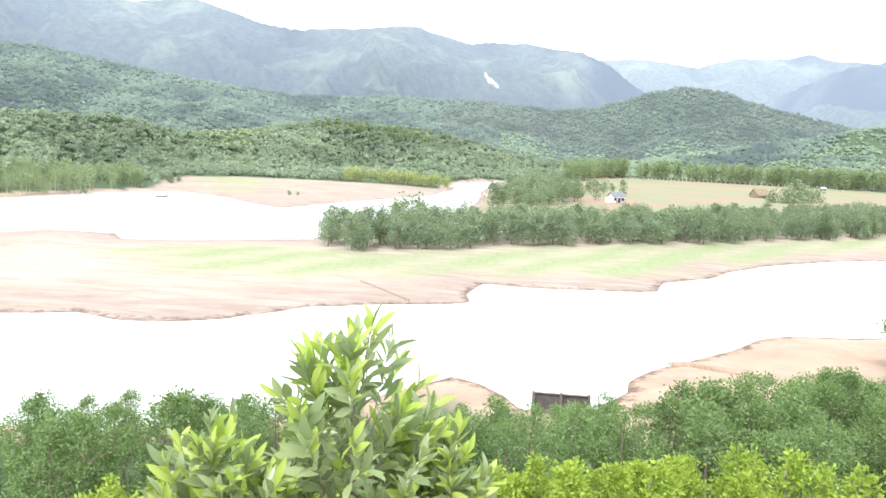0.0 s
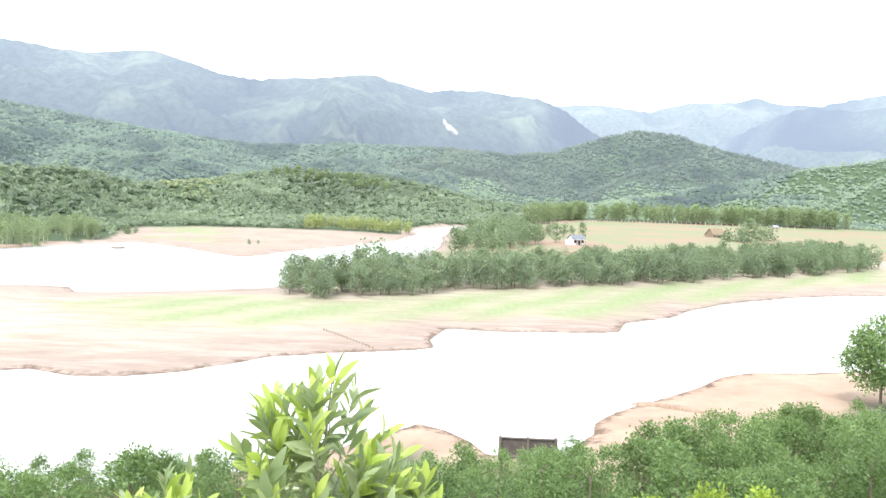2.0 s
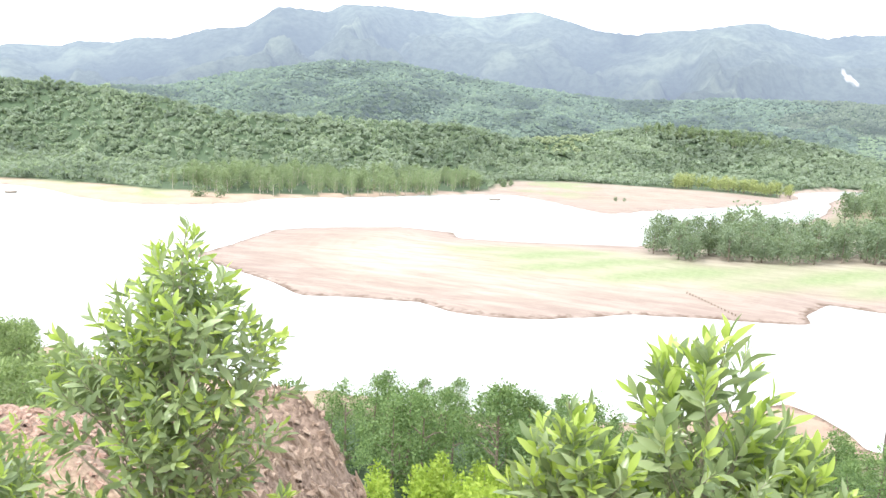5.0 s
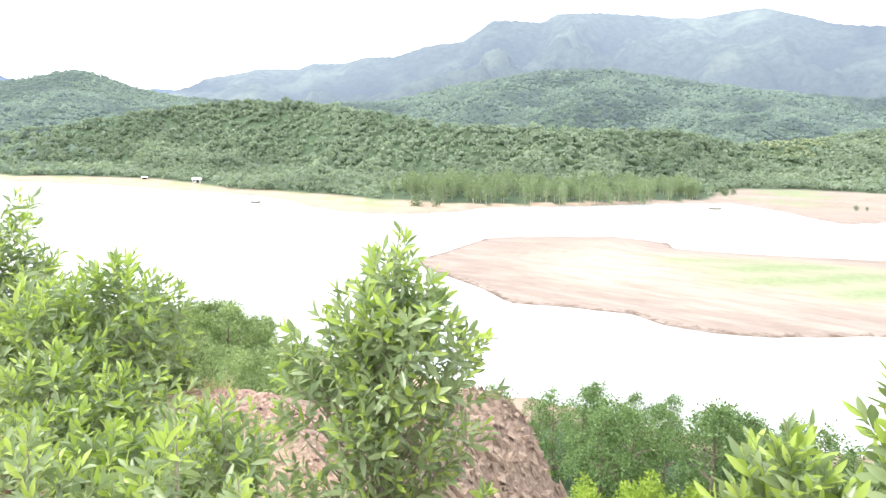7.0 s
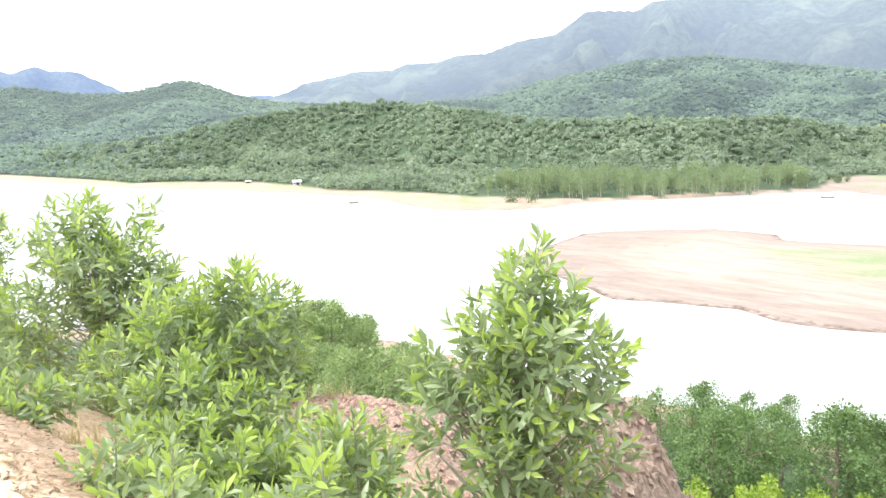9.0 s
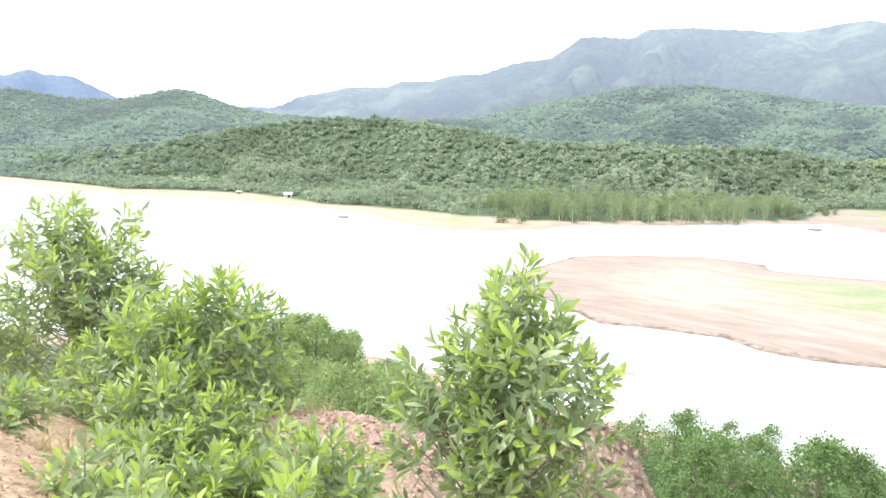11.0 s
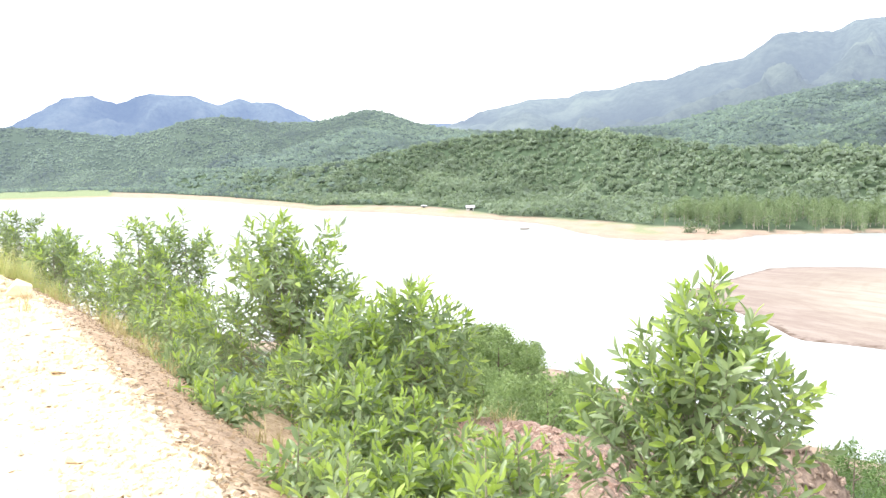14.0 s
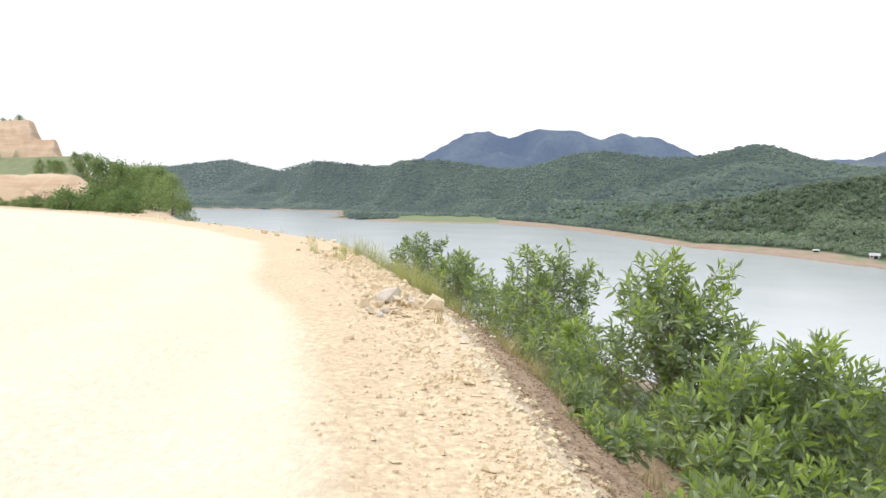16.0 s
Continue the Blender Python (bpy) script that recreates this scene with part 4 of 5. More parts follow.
def bank(lo, hi, near, far, spacing, seed, table, ease, least, most, kinds, ref):
    pts, az, r, rng = scatter(lo, hi, near, far, spacing, seed)
    h = np.minimum(under(table, az, r, ease, rng) - pts[:, 2], rng.uniform(0.75, 1.0, len(r)) * most)
    gate = (az < -6.5) & (az > -13.5) & (r < 63)
    h = np.where(gate, np.minimum(h, 25 - r * math.tan(radians(18.5)) - pts[:, 2]), h)
    k = (h > least) & ~((az < -7.5) & (az > -12.5) & (r > 60.5) & (r < 66)) & (inside(NEAR_BANK, pts[:, 0], pts[:, 1]) > 1.5)
    plant(kinds, pts[k, 0], pts[k, 1], h[k], ref, seed=seed)


kinds = [tree("bank_tree", 200 + k, 7, 0.5, 2.2, ROUND, 60, 42, 0.23, (0.21, 0.068), BARK, LEAF_BANK, "leafy mid-green acacia tree on the near bank", "tree", "trees on the near bank") for k in range(6)]
bank(-40, 40, lambda a: 44 + 0 * a, lambda a: np.interp(a, (-31, -20, 40), (78, 70, 64)), 2.75, 41, BANK_TOP, 1.7, 1.8, 8.5, kinds, 7)
x, y = np.array([8.2, 9.6, 11.0, 12.4, 13.9]), np.array([58.9, 58.2, 58.6, 58.1, 58.8])
plant([copy_thing(kinds[0], Matrix.Identity(4))], x, y, 25 - np.hypot(x, y) * math.tan(radians(18.75)) - ground_z(x, y), 7, seed=12)
kinds = [tree("tall_bank_tree", 210 + k, 8, 0.7, 1.95, TALL, 56, 46, 0.28, (0.26, 0.078), BARK, LEAF_BANK_TALL, "tall leafy acacia tree on the near bank", "tree", "trees on the near bank") for k in range(5)]
bank(39, 68, lambda a: np.interp(a, (39, 46), (48, 58)), lambda a: np.interp(a, (39, 46, 60, 68), (66, 72, 92, 95)), 2.9, 42, BANK_TOP, 1.7, 2.2, 11, kinds, 8)
LOW_TOP = [(57, 14.6), (52, 15.0), (49.5, 15.6), (46, 17.2), (43, 18.6)]
kinds = [tree("low_bank_tree", 215 + k, 6, 0.4, 1.9, ROUND, 54, 40, 0.25, (0.23, 0.072), BARK, LEAF_BANK_TALL, "low light-green acacia tree on the near bank", "tree", "trees on the near bank") for k in range(4)]
bank(43, 57, lambda a: 40 + 0 * a, lambda a: 58 + 0 * a, 3.0, 47, LOW_TOP, 1.2, 1.6, 7, kinds, 6)
kinds = [tree("young_acacia", 220 + k, 4, 0.5, 1.25, CONE, 56, 18, 0.17, (0.22, 0.07), STEM, LEAF_YELLOW, "bright yellow-green young acacia on the slope", "tree", "young acacias on the slope") for k in range(5)]
bank(-9, 40, lambda a: 27 + 0 * a, lambda a: 43 + 0 * a, 2.3, 43, YOUNG_TOP, 0.5, 1.6, 4.6, kinds, 4)
kinds = [tree("young_acacia", 226 + k, 7, 0.6, 1.7, CONE, 84, 20, 0.23, (0.25, 0.075), STEM, LEAF_YELLOW, "tall yellow-green young acacia on the slope", "tree", "young acacias on the slope") for k in range(4)]
bank(-38, -8, lambda a: 31 + 0 * a, lambda a: 43 + 0 * a, 2.6, 46, YOUNG_TOP, 0.5, 2.5, 8.5, kinds, 7)
# one taller tree standing at the water beyond the wood
lone = tree("tree", 230, 10, 2.6, 3.6, ROUND, 210, 34, 0.42, (0.42, 0.13), BARK, LEAF_BANK, "tall single tree standing above the near bank")
lone.matrix_basis = pose(56, 86, float(ground_z(56.0, 86.0)), 0, 0, 40)
# low bushes along the outer edge of the bend
az, rng = np.linspace(108.5, 116.5, 20), np.random.default_rng(48)
r = np.interp(az, (100, 105, 109, 113, 116.5, 125), (36, 48, 59, 70, 82, 100)) + rng.uniform(1.2, 4.5, len(az))
kinds = [tree("bush", 250 + k, 2, 0.1, 1.3, ROUND, 60, 24, 0.25, (0.2, 0.068), BARK, LEAF_BANK, "low green bush at the edge of the bend", "bush", "bushes along the bend") for k in range(3)]
plant(kinds, -np.sin(np.radians(az)) * r, np.cos(np.radians(az)) * r, rng.uniform(0.9, 1.9, len(az)) * np.interp(az, (112, 115), (1, 0.5)), 2, seed=9)
az = np.array([115.3, 115.8, 116.2, 116.6, 117.2])
r = np.interp(az, (113, 116.5, 125), (70, 82, 100)) + 42
plant([copy_thing(kinds[0], Matrix.Identity(4))], -np.sin(np.radians(az)) * r, np.cos(np.radians(az)) * r, np.array([0.8, 0.4, 0.6, 0.5, 0.5]), 2, seed=10)
# wood at the bend of the road
pts, az, r, rng = scatter(105.0, 114.4, lambda a: np.interp(a, (105, 113), (52, 84)), lambda a: np.interp(a, (105, 113), (72, 104)), 3.1, 44)
kinds = [tree("roadside_tree", 240 + k, 6, 0.9, 1.9, ROUND, 80, 34, 0.34, (0.26, 0.085), BARK, LEAF_BANK_TALL, "mid-green bushy tree beside the bend of the road", "tree", "trees at the bend") for k in range(4)]
hh = np.minimum(25 + r * np.tan(np.radians(np.interp(az, (105, 106.1, 108.3, 111.8, 113.8), (-1.0, 1.5, 2.4, 2.7, 2.0)))) - pts[:, 2], 7) * rng.uniform(0.6, 1.04, len(r))
k = hh > 1.2
plant(kinds, pts[k, 0], pts[k, 1], hh[k], 6, seed=6)


# ---- shrubs beside the road ----
def leaf_blade(length, width, curl, sweep, shape=((0, 0.06), (0.3, 0.72), (0.58, 1.0), (0.85, 0.58), (1, 0.06))):
    """A sickle-shaped leaf along +y, folded at the midrib."""
    vs, fs = [], []
    for t, w in shape:
        y, x, z = t * length, sweep * length * t * t, curl * length * (0.3 * t - t * t)
        h = 0.5 * width * w
        vs += [(x - h, y, z + 0.35 * h), (x, y, z), (x + h, y, z + 0.35 * h)]
    for i in range(len(shape) - 1):
        a = 3 * i
        fs += [(a, a + 1, a + 4, a + 3), (a + 1, a + 2, a + 5, a + 4)]
    return np.array(vs), np.array(fs)


SORTS = [(0.135, 0.044, 0.30, 0.10), (0.125, 0.040, 0.45, -0.14), (0.145, 0.046, 0.2, 0.14), (0.11, 0.040, 0.1, -0.08)]
BLADES = [leaf_blade(*k) for k in SORTS]
SLIGHT = [leaf_blade(*k, ((0, 0.1), (0.5, 1.0), (1, 0.06))) for k in SORTS]      # for the shrubs further off
LEAF_MESHES = {m.name: [mesh_of("leaf", v, f, m) for v, f in BLADES] for m in (LEAF_ONE, LEAF_NEW)}


def turned(d, up, roll):
    """Axes of a leaf that points along d, its face towards up, rolled."""
    y = Vector(d).normalized()
    x = y.cross(Vector(up)).normalized()
    z = x.cross(y)
    m = Matrix((x, y, z)).transposed().to_4x4()
    return m @ Matrix.Rotation(roll, 4, "Y")


CONICAL = ((0, 0.3, 0.58, 0.75, 0.87, 0.95, 1), (0.72, 1.0, 0.99, 0.82, 0.46, 0.2, 0.05))
ENVELOPE = ((0, 0.25, 0.5, 0.7, 0.85, 0.95, 1), (0.72, 1.0, 0.98, 0.84, 0.60, 0.33, 0.12))


def shrub(x, y, tip, width, seed, shoots=90, singles=100, leaf=1.0, bare=0.12, new_share=0.25, label="", tone=None):
    """A young acacia: a stem, branches, and upright shoots with leaves set round them."""
    rng = random.Random(seed)
    blades = BLADES
    if x < -5:
        leaf, shoots = 0.98 * leaf, int(1.1 * shoots)
        blades = SLIGHT if x < -7.5 else BLADES
    elif seed < 4:
        shoots = int(1.35 * shoots)
    elif seed > 4:
        shoots = int(0.75 * shoots)
    form = CONICAL if seed == 4 else ENVELOPE
    gz = float(ground_z(np.array([x]), np.array([y]))[0]) - 0.05
    h = max(tip - gz, 0.5)
    root = tagged(new("acacia_shrub"), label or "leafy green young acacia shrub on the earth bank", "shrub", "acacia shrubs below the road")
    root.matrix_basis = pose(x, y, gz, 0, 0, 0)
    bare = max(bare, 1 - 1.55 * width / h)
    bow = Vector((rng.uniform(-0.05, 0.05) * h, rng.uniform(-0.05, 0.05) * h, 0))

    def on_stem(t):
        return Vector((0, 0, h * t)) + bow * math.sin(math.pi * t)

    girth = 0.008 + 0.006 * h
    wood = [tube([on_stem(t) for t in (0, 0.25, 0.5, 0.75, 0.97)], [girth, girth * 0.85, girth * 0.65, girth * 0.4, 0.003], 6)]
    rest, chosen = [], []
    lobes = [(rng.uniform(0, 6.28), rng.uniform(0, 1)) for _ in range(4)]
    for i in range(shoots + 1):
        lead = i < 1
        v = 1.0 if lead else rng.random()
        while not lead and rng.random() > float(np.interp(v, *form)) ** 1.5 * (0.3 + 0.7 * v):
            v = rng.random()
        a = 2.4 * i + rng.uniform(-0.4, 0.4)
        wave = 1 + (0.22 if seed == 4 else 0.34) * sum(math.cos(2 * (a - b) + 6 * (v - c)) for b, c in lobes) / 2
        rad = 0.01 if lead else 0.5 * width * float(np.interp(v, *form)) * math.sqrt(rng.uniform(0.2, 1)) * wave
        z = h * (bare + (1 - bare) * v) - (0.12 * leaf if lead else rng.uniform(0.04, 0.14))
        mid_line = on_stem(min(z / h, 0.97))
        end = Vector((mid_line.x + rad * math.cos(a), mid_line.y + rad * math.sin(a), z))
        lean = radians(6 if lead else 12 + 46 * min(1, rad / (0.5 * width + 0.01)) * (1.15 - 0.5 * v)) + rng.uniform(-0.12, 0.12)
        b = a + rng.uniform(-0.4, 0.4)
        d = Vector((math.cos(b) * math.sin(lean), math.sin(b) * math.sin(lean), math.cos(lean)))
        le = rng.uniform(0.24, 0.42) * (0.8 + 0.2 * min(width, 1.5)) * math.sqrt(leaf)
        foot = end - d * le
        fork = on_stem(max(0.05, min(0.93, (foot.z - 0.5 * rad) / h)))
        bend = fork.lerp(foot, 0.55) - Vector((0, 0, 0.10 * rad))
        g = girth * (0.45 - 0.25 * v)
        wood.append(tube([fork, bend, foot, end], [g, g * 0.75, g * 0.5, 0.0013], 4))
        side = d.orthogonal().normalized()
        count = rng.randint(12, 17)
        for k in range(count):
            u = ((k + 0.5) / count) ** 0.75
            spin = 2.4 * k + rng.uniform(-0.3, 0.3)
            out = Matrix.Rotation(spin, 3, d) @ side
            open_ = radians(62 - 44 * u if seed < 4 else 88 - 64 * u) + rng.uniform(-0.22, 0.22)
            way = d * math.cos(open_) + out * math.sin(open_)
            way.z -= (0.15 if seed < 4 else 0.55) * (1 - u) * rng.random()
            s = leaf * rng.uniform(0.85, 1.2) * (0.8 + 0.5 * u - 0.6 * u * u) * (1.0 if rng.random() < 0.8 else 0.6)
            m = Matrix.Translation(foot + d * le * u) @ turned(way, d + out * -0.4, rng.uniform(-1.5, 1.5)) @ Matrix.Diagonal(((1.0 if seed < 4 else 0.95) * s, (1.12 if seed < 4 else 1.05) * s, s, 1))
            young = u > 0.5 and rng.random() < (0.12 + 0.75 * new_share) * (0.3 + 1.15 * v)
            pos = foot + d * le * u
            facing = (pos.x * -x + pos.y * -y) / math.hypot(x, y) + 0.5 * (pos.z - h)
            (chosen if rng.random() < 0.6 else rest).append((facing, m, young, rng.randrange(4)))
    v, f = joined(wood)
    part("stem", mesh_of("stem", v, f, STEM), root, "thin brown-green stem with twigs")
    chosen.sort(key=lambda c: -c[0])
    rest, chosen = rest + chosen[singles:], chosen[:singles]
    for _, m, young, k in chosen:
        ob = part("leaf", LEAF_MESHES[(LEAF_NEW if young else LEAF_ONE).name][k], root)
        ob.matrix_basis = m
    for pick, mat_, name in ((False, tone or LEAF, "foliage"), (True, LEAF_TIPS, "young_foliage")):
        sel = [(np.array(m), k) for _, m, young, k in rest if young == pick]
        if not sel:
            continue
        v, f = joined([(blades[k][0] @ m[:3, :3].T + m[:3, 3], blades[k][1]) for m, k in sel])
        ob = part(name, mesh_of(name, v, f, mat_), root, "bright yellow-green young leaves" if pick else "")
        ob["kind"] = "stuff"
    return root


LEAF_TIPS = foliage("acacia_shoot", (0.335, 0.46, 0.095), (0.44, 0.545, 0.15), 0.45, 0.38, gloss=0.5)
LEAF_GREY = foliage("grey_green_leaf", (0.16, 0.21, 0.13), (0.25, 0.30, 0.18), 0.3)
# in front of the lake, at the start
shrub(-0.26, 4.43, 24.14, 1.36, 1, 92, 208, 1.40, 0.45, 0.3, "tall young acacia shrub with pale green leaves")
shrub(-1.07, 4.10, 23.66, 1.0, 2, 62, 120, 1.22, 0.6, 0.4)
shrub(0.22, 4.62, 23.48, 0.83, 3, 47, 96, 1.22, 0.55, 0.35)
# the large one beside the rock face
shrub(-3.42, 3.73, 24.51, 1.36, 4, 250, 260, 1.08, 0.2, 0.3, "dense pyramid-shaped acacia shrub with glossy green leaves")
shrub(-4.25, 2.85, 23.35, 1.10, 5, 85, 101)
shrub(-2.75, 3.75, 22.9, 0.4, 6, 12, 48, new_share=0.5)
shrub(-3.65, 2.80, 23.05, 1.06, 7, 49, 81)
# close beside the road's edge
shrub(-3.01, 1.79, 23.83, 0.75, 38, 44, 90, 0.92, 0.15, 0.5, "small bright green acacia shrub")
shrub(-3.47, 1.35, 23.74, 0.66, 39, 36, 80, 0.9, 0.15, 0.25)
shrub(-2.53, 1.77, 23.65, 0.55, 40, 24, 70, 0.92, 0.2, 0.4)
shrub(-4.30, 1.42, 23.59, 0.80, 41, 42, 70, 0.95, 0.2, 0.25)
shrub(-6.90, 1.60, 23.30, 1.00, 44, 40, 60, 1.15, 0.2, 0.25)
# along the bank
shrub(-7.95, 4.05, 23.85, 1.71, 8, 131, 122, 1.37, 0.2, 0.45)
shrub(-7.96, 3.35, 23.65, 1.65, 9, 119, 95, 1.37, 0.2, 0.45)
shrub(-8.6, 3.7, 23.3, 1.77, 34, 97, 54, 1.37, 0.1, 0.45)
shrub(-10.7, 3.55, 24.5, 2.0, 10, 185, 136, 1.44, 0.40, 0.42, "tall acacia shrub with a bare lower stem")
shrub(-10.3, 4.1, 23.98, 1.42, 11, 64, 47, 1.44, 0.35, 0.42)
shrub(-9.4, 3.2, 23.0, 1.65, 35, 48, 54, 1.19, 0.1, 0.45)
shrub(-11.6, 3.1, 23.2, 1.77, 36, 48, 47, 1.37, 0.1, 0.25)
shrub(-18.4, 3.85, 24.25, 1.77, 12, 87, 33, 1.63, 0.2, 0.38)
shrub(-18.1, 2.8, 24.15, 1.89, 13, 97, 33, 1.63, 0.2, 0.38)
shrub(-19.3, 3.2, 23.65, 2.01, 14, 87, 20, 1.63, 0.1, 0.35)
shrub(-17.0, 3.0, 23.2, 2.01, 37, 87, 20, 1.63, 0.1, 0.35)
shrub(-23.3, 1.6, 23.65, 2.24, 15, 97, 27, 1.78, 0.1, 0.2)
shrub(-24.8, 1.9, 23.35, 2.12, 16, 87, 20, 1.78, 0.1, 0.2)
shrub(-27.3, 0.8, 23.95, 2.12, 17, 87, 27, 1.78, 0.1, 0.1, "thin grey-green shrub at the road's edge", LEAF_GREY)
shrub(-28.6, 0.2, 23.75, 1.89, 18, 64, 20, 1.78, 0.1, 0.1, "thin grey-green shrub at the road's edge", LEAF_GREY)
shrub(-13.0, 2.75, 23.2, 1.30, 19, 64, 54, 1.19, 0.15, 0.8, "low bright yellow-green acacia shrub")
shrub(-13.8, 3.3, 22.95, 1.65, 20, 64, 27, 1.19, 0.1, 0.4)
shrub(-8.8, 1.8, 23.0, 0.85, 21, 42, 90, 1.12, 0.12, 0.1, "small drooping dark green shrub on the bank")
shrub(-10.1, 1.9, 22.8, 0.94, 22, 22, 68, 1.19, 0.3, 0.1, "small drooping dark green shrub on the bank")
shrub(-6.2, 2.55, 22.95, 1.36, 23, 75, 95, 1.19, 0.15, 0.45)
shrub(-4.92, 3.16, 23.1, 0.89, 24, 37, 81, 1.19, 0.2, 0.75, "small bright green acacia shrub")
shrub(-5.45, 2.65, 22.95, 1.12, 25, 56, 88, 1.19, 0.15, 0.45)
shrub(-5.15, 3.3, 22.95, 0.94, 26, 35, 60, 1.19, 0.2, 0.5)
shrub(-6.3, 3.2, 23.1, 1.30, 27, 71, 68, 1.19, 0.15, 0.45)
shrub(-5.15, 2.2, 22.9, 1.12, 28, 56, 88, 1.19, 0.1, 0.45)
shrub(-4.6, 2.35, 22.8, 1.00, 29, 47, 81, 1.19, 0.1, 0.3)
shrub(-6.9, 2.9, 23.2, 1.42, 30, 75, 60, 1.19, 0.15, 0.45)
shrub(-12.1, 2.3, 23.1, 1.42, 31, 32, 40, 1.19, 0.15, 0.3, "sparse young acacia shrub on the bare bank")
shrub(-15.6, 2.9, 22.95, 1.89, 32, 75, 27, 1.30, 0.1, 0.2)
shrub(-21.2, 2.4, 23.25, 2.01, 33, 87, 20, 1.42, 0.1, 0.35)


def tuft(name, x, y, blades, high, wide, seed, material, label):
    """A clump of bent grass blades."""
    rng = np.random.default_rng(seed)
    vs, fs = [], []
    cx, cy = x + rng.normal(size=blades // 12) * wide, y + rng.normal(size=blades // 12) * wide * 0.5
    cz = ground_z(cx, cy) - 0.02
    for i in range(blades * 2):
        k = i % len(cx)
        px, py, pz = cx[k] + rng.normal() * 0.05, cy[k] + rng.normal() * 0.05, cz[k]
        a, le, bend, w = rng.uniform(0, 6.28), high * rng.uniform(0.35, 1.1), rng.uniform(0.15, 1.0), 0.004
        n0 = len(vs)
        for t in (0, 0.4, 0.75, 1):
            o = bend * le * t * t
            c, s = math.cos(a), math.sin(a)
            for sgn in (-1, 1):
                vs.append((px + c * o - s * sgn * w * (1 - 0.9 * t), py + s * o + c * sgn * w * (1 - 0.9 * t), pz + le * t * (1 - 0.45 * bend * t)))
        fs += [(n0, n0 + 1, n0 + 3, n0 + 2), (n0 + 2, n0 + 3, n0 + 5, n0 + 4), (n0 + 4, n0 + 5, n0 + 7, n0 + 6)]
    return tagged(new(name, mesh_of(name, vs, fs, material, False)), label, "grass", kind="stuff")


tuft("tall_grass", -21.0, -0.1, 900, 0.8, 2.0, 1, STRAW, "tall pale yellow-green grass at the road's edge")
tuft("tall_grass", -15.8, 0.5, 600, 0.75, 0.9, 2, STRAW, "tall pale yellow-green grass at the road's edge")
tuft("tall_grass", -35, -5.2, 60, 0.8, 0.3, 3, STRAW, "single tuft of grass on the road's edge")
tuft("dry_grass", -12.0, 1.7, 330, 0.4, 1.3, 4, DRY_STRAW, "dry straw-coloured grass on the bank")
tuft("dry_grass", -9.2, 2.0, 240, 0.3, 1.0, 5, DRY_STRAW, "dry straw-coloured grass on the bank")
tuft("dry_grass", -6.5, 2.2, 150, 0.3, 1.0, 6, DRY_STRAW, "dry straw-coloured grass on the bank")
tuft("dry_grass", -7.3, 4.6, 160, 0.3, 0.9, 7, DRY_STRAW, "dry straw-coloured grass on the bank")

# ---- stones ----
def stone_mesh(seed, flat, material):
    """A broken, angular stone one metre across."""
    rng = random.Random(seed)
    bm = bmesh.new()
    for _ in range(13):
        d = Vector((rng.gauss(0, 1), rng.gauss(0, 1), rng.gauss(0, 1))).normalized()
        d *= 0.5 * rng.uniform(0.8, 1.05)
        bm.verts.new((d.x * rng.uniform(0.8, 1.1), d.y * 0.75, d.z * flat))
    hull = bmesh.ops.convex_hull(bm, input=bm.verts)
    bmesh.ops.delete(bm, geom=[g for g in hull["geom_interior"] if isinstance(g, bmesh.types.BMVert)], context="VERTS")
    me = bpy.data.meshes.new("stone")
    bm.to_mesh(me)
    bm.free()
    me.materials.append(material)
    return me


PALE_STONE = plain("pale_stone", (0.66, 0.58, 0.48), (0.78, 0.72, 0.62), 6, bump=0.5)
STONES = [stone_mesh(k, 0.45 + 0.08 * (k % 4), STONE) for k in range(8)]
FLAT_STONES = [stone_mesh(60 + k, 0.2, STONE) for k in range(6)]
PALE_STONES = [stone_mesh(20 + k, 0.5, PALE_STONE) for k in range(3)]
SHARDS = [stone_mesh(40 + k, 0.24, ROCK) for k in range(8)]
RED_SHALE = plain("red_shale", (0.40, 0.25, 0.195), (0.62, 0.455, 0.375), 5, bump=0.6, dist=0.05)
RED_SHARDS = [stone_mesh(70 + k, 0.26, RED_SHALE) for k in range(6)]


def lay(name, meshes, x, y, size, rng, label, category, group, sink=0.25, tilt=25, lift=0.0):
    z = float(ground_z(np.array([x]), np.array([y]))[0])
    ob = tagged(new(name, rng.choice(meshes)), label, category, group)
    ob.matrix_basis = pose(x, y, z + size * (0.22 - sink) + lift, rng.uniform(-tilt, tilt), rng.uniform(-tilt, tilt), rng.uniform(0, 360)) @ Matrix.Scale(size, 4)
    return ob


rng = random.Random(8)
for k in range(64):     # heap on the verge
    a, d = rng.uniform(0, 6.28), abs(rng.gauss(0, 0.6))
    x, y = -11.5 + 1.15 * d * math.cos(a), -0.1 + 0.5 * d * math.sin(a)
    lay("stone", STONES if k % 4 else PALE_STONES, x, y, rng.uniform(0.08, 0.22), rng, "broken tan stone in a heap on the verge", "stone", "stones of the heap", 0.1, 35, 0.10 * math.exp(-d * d * 3) * rng.random())
lay("stone", PALE_STONES, -11.75, -0.32, 0.55, rng, "large pale flat stone on the heap", "stone", "stones of the heap", 0.05, 12)
lay("stone", STONES, -10.75, 0.28, 0.45, rng, "upright brown stone at the heap's edge", "stone", "stones of the heap", 0.0, 50)
lay("stone", STONES, -11.15, -0.66, 0.3, rng, "dark tan stone beside the heap", "stone", "stones of the heap", 0.05, 15)
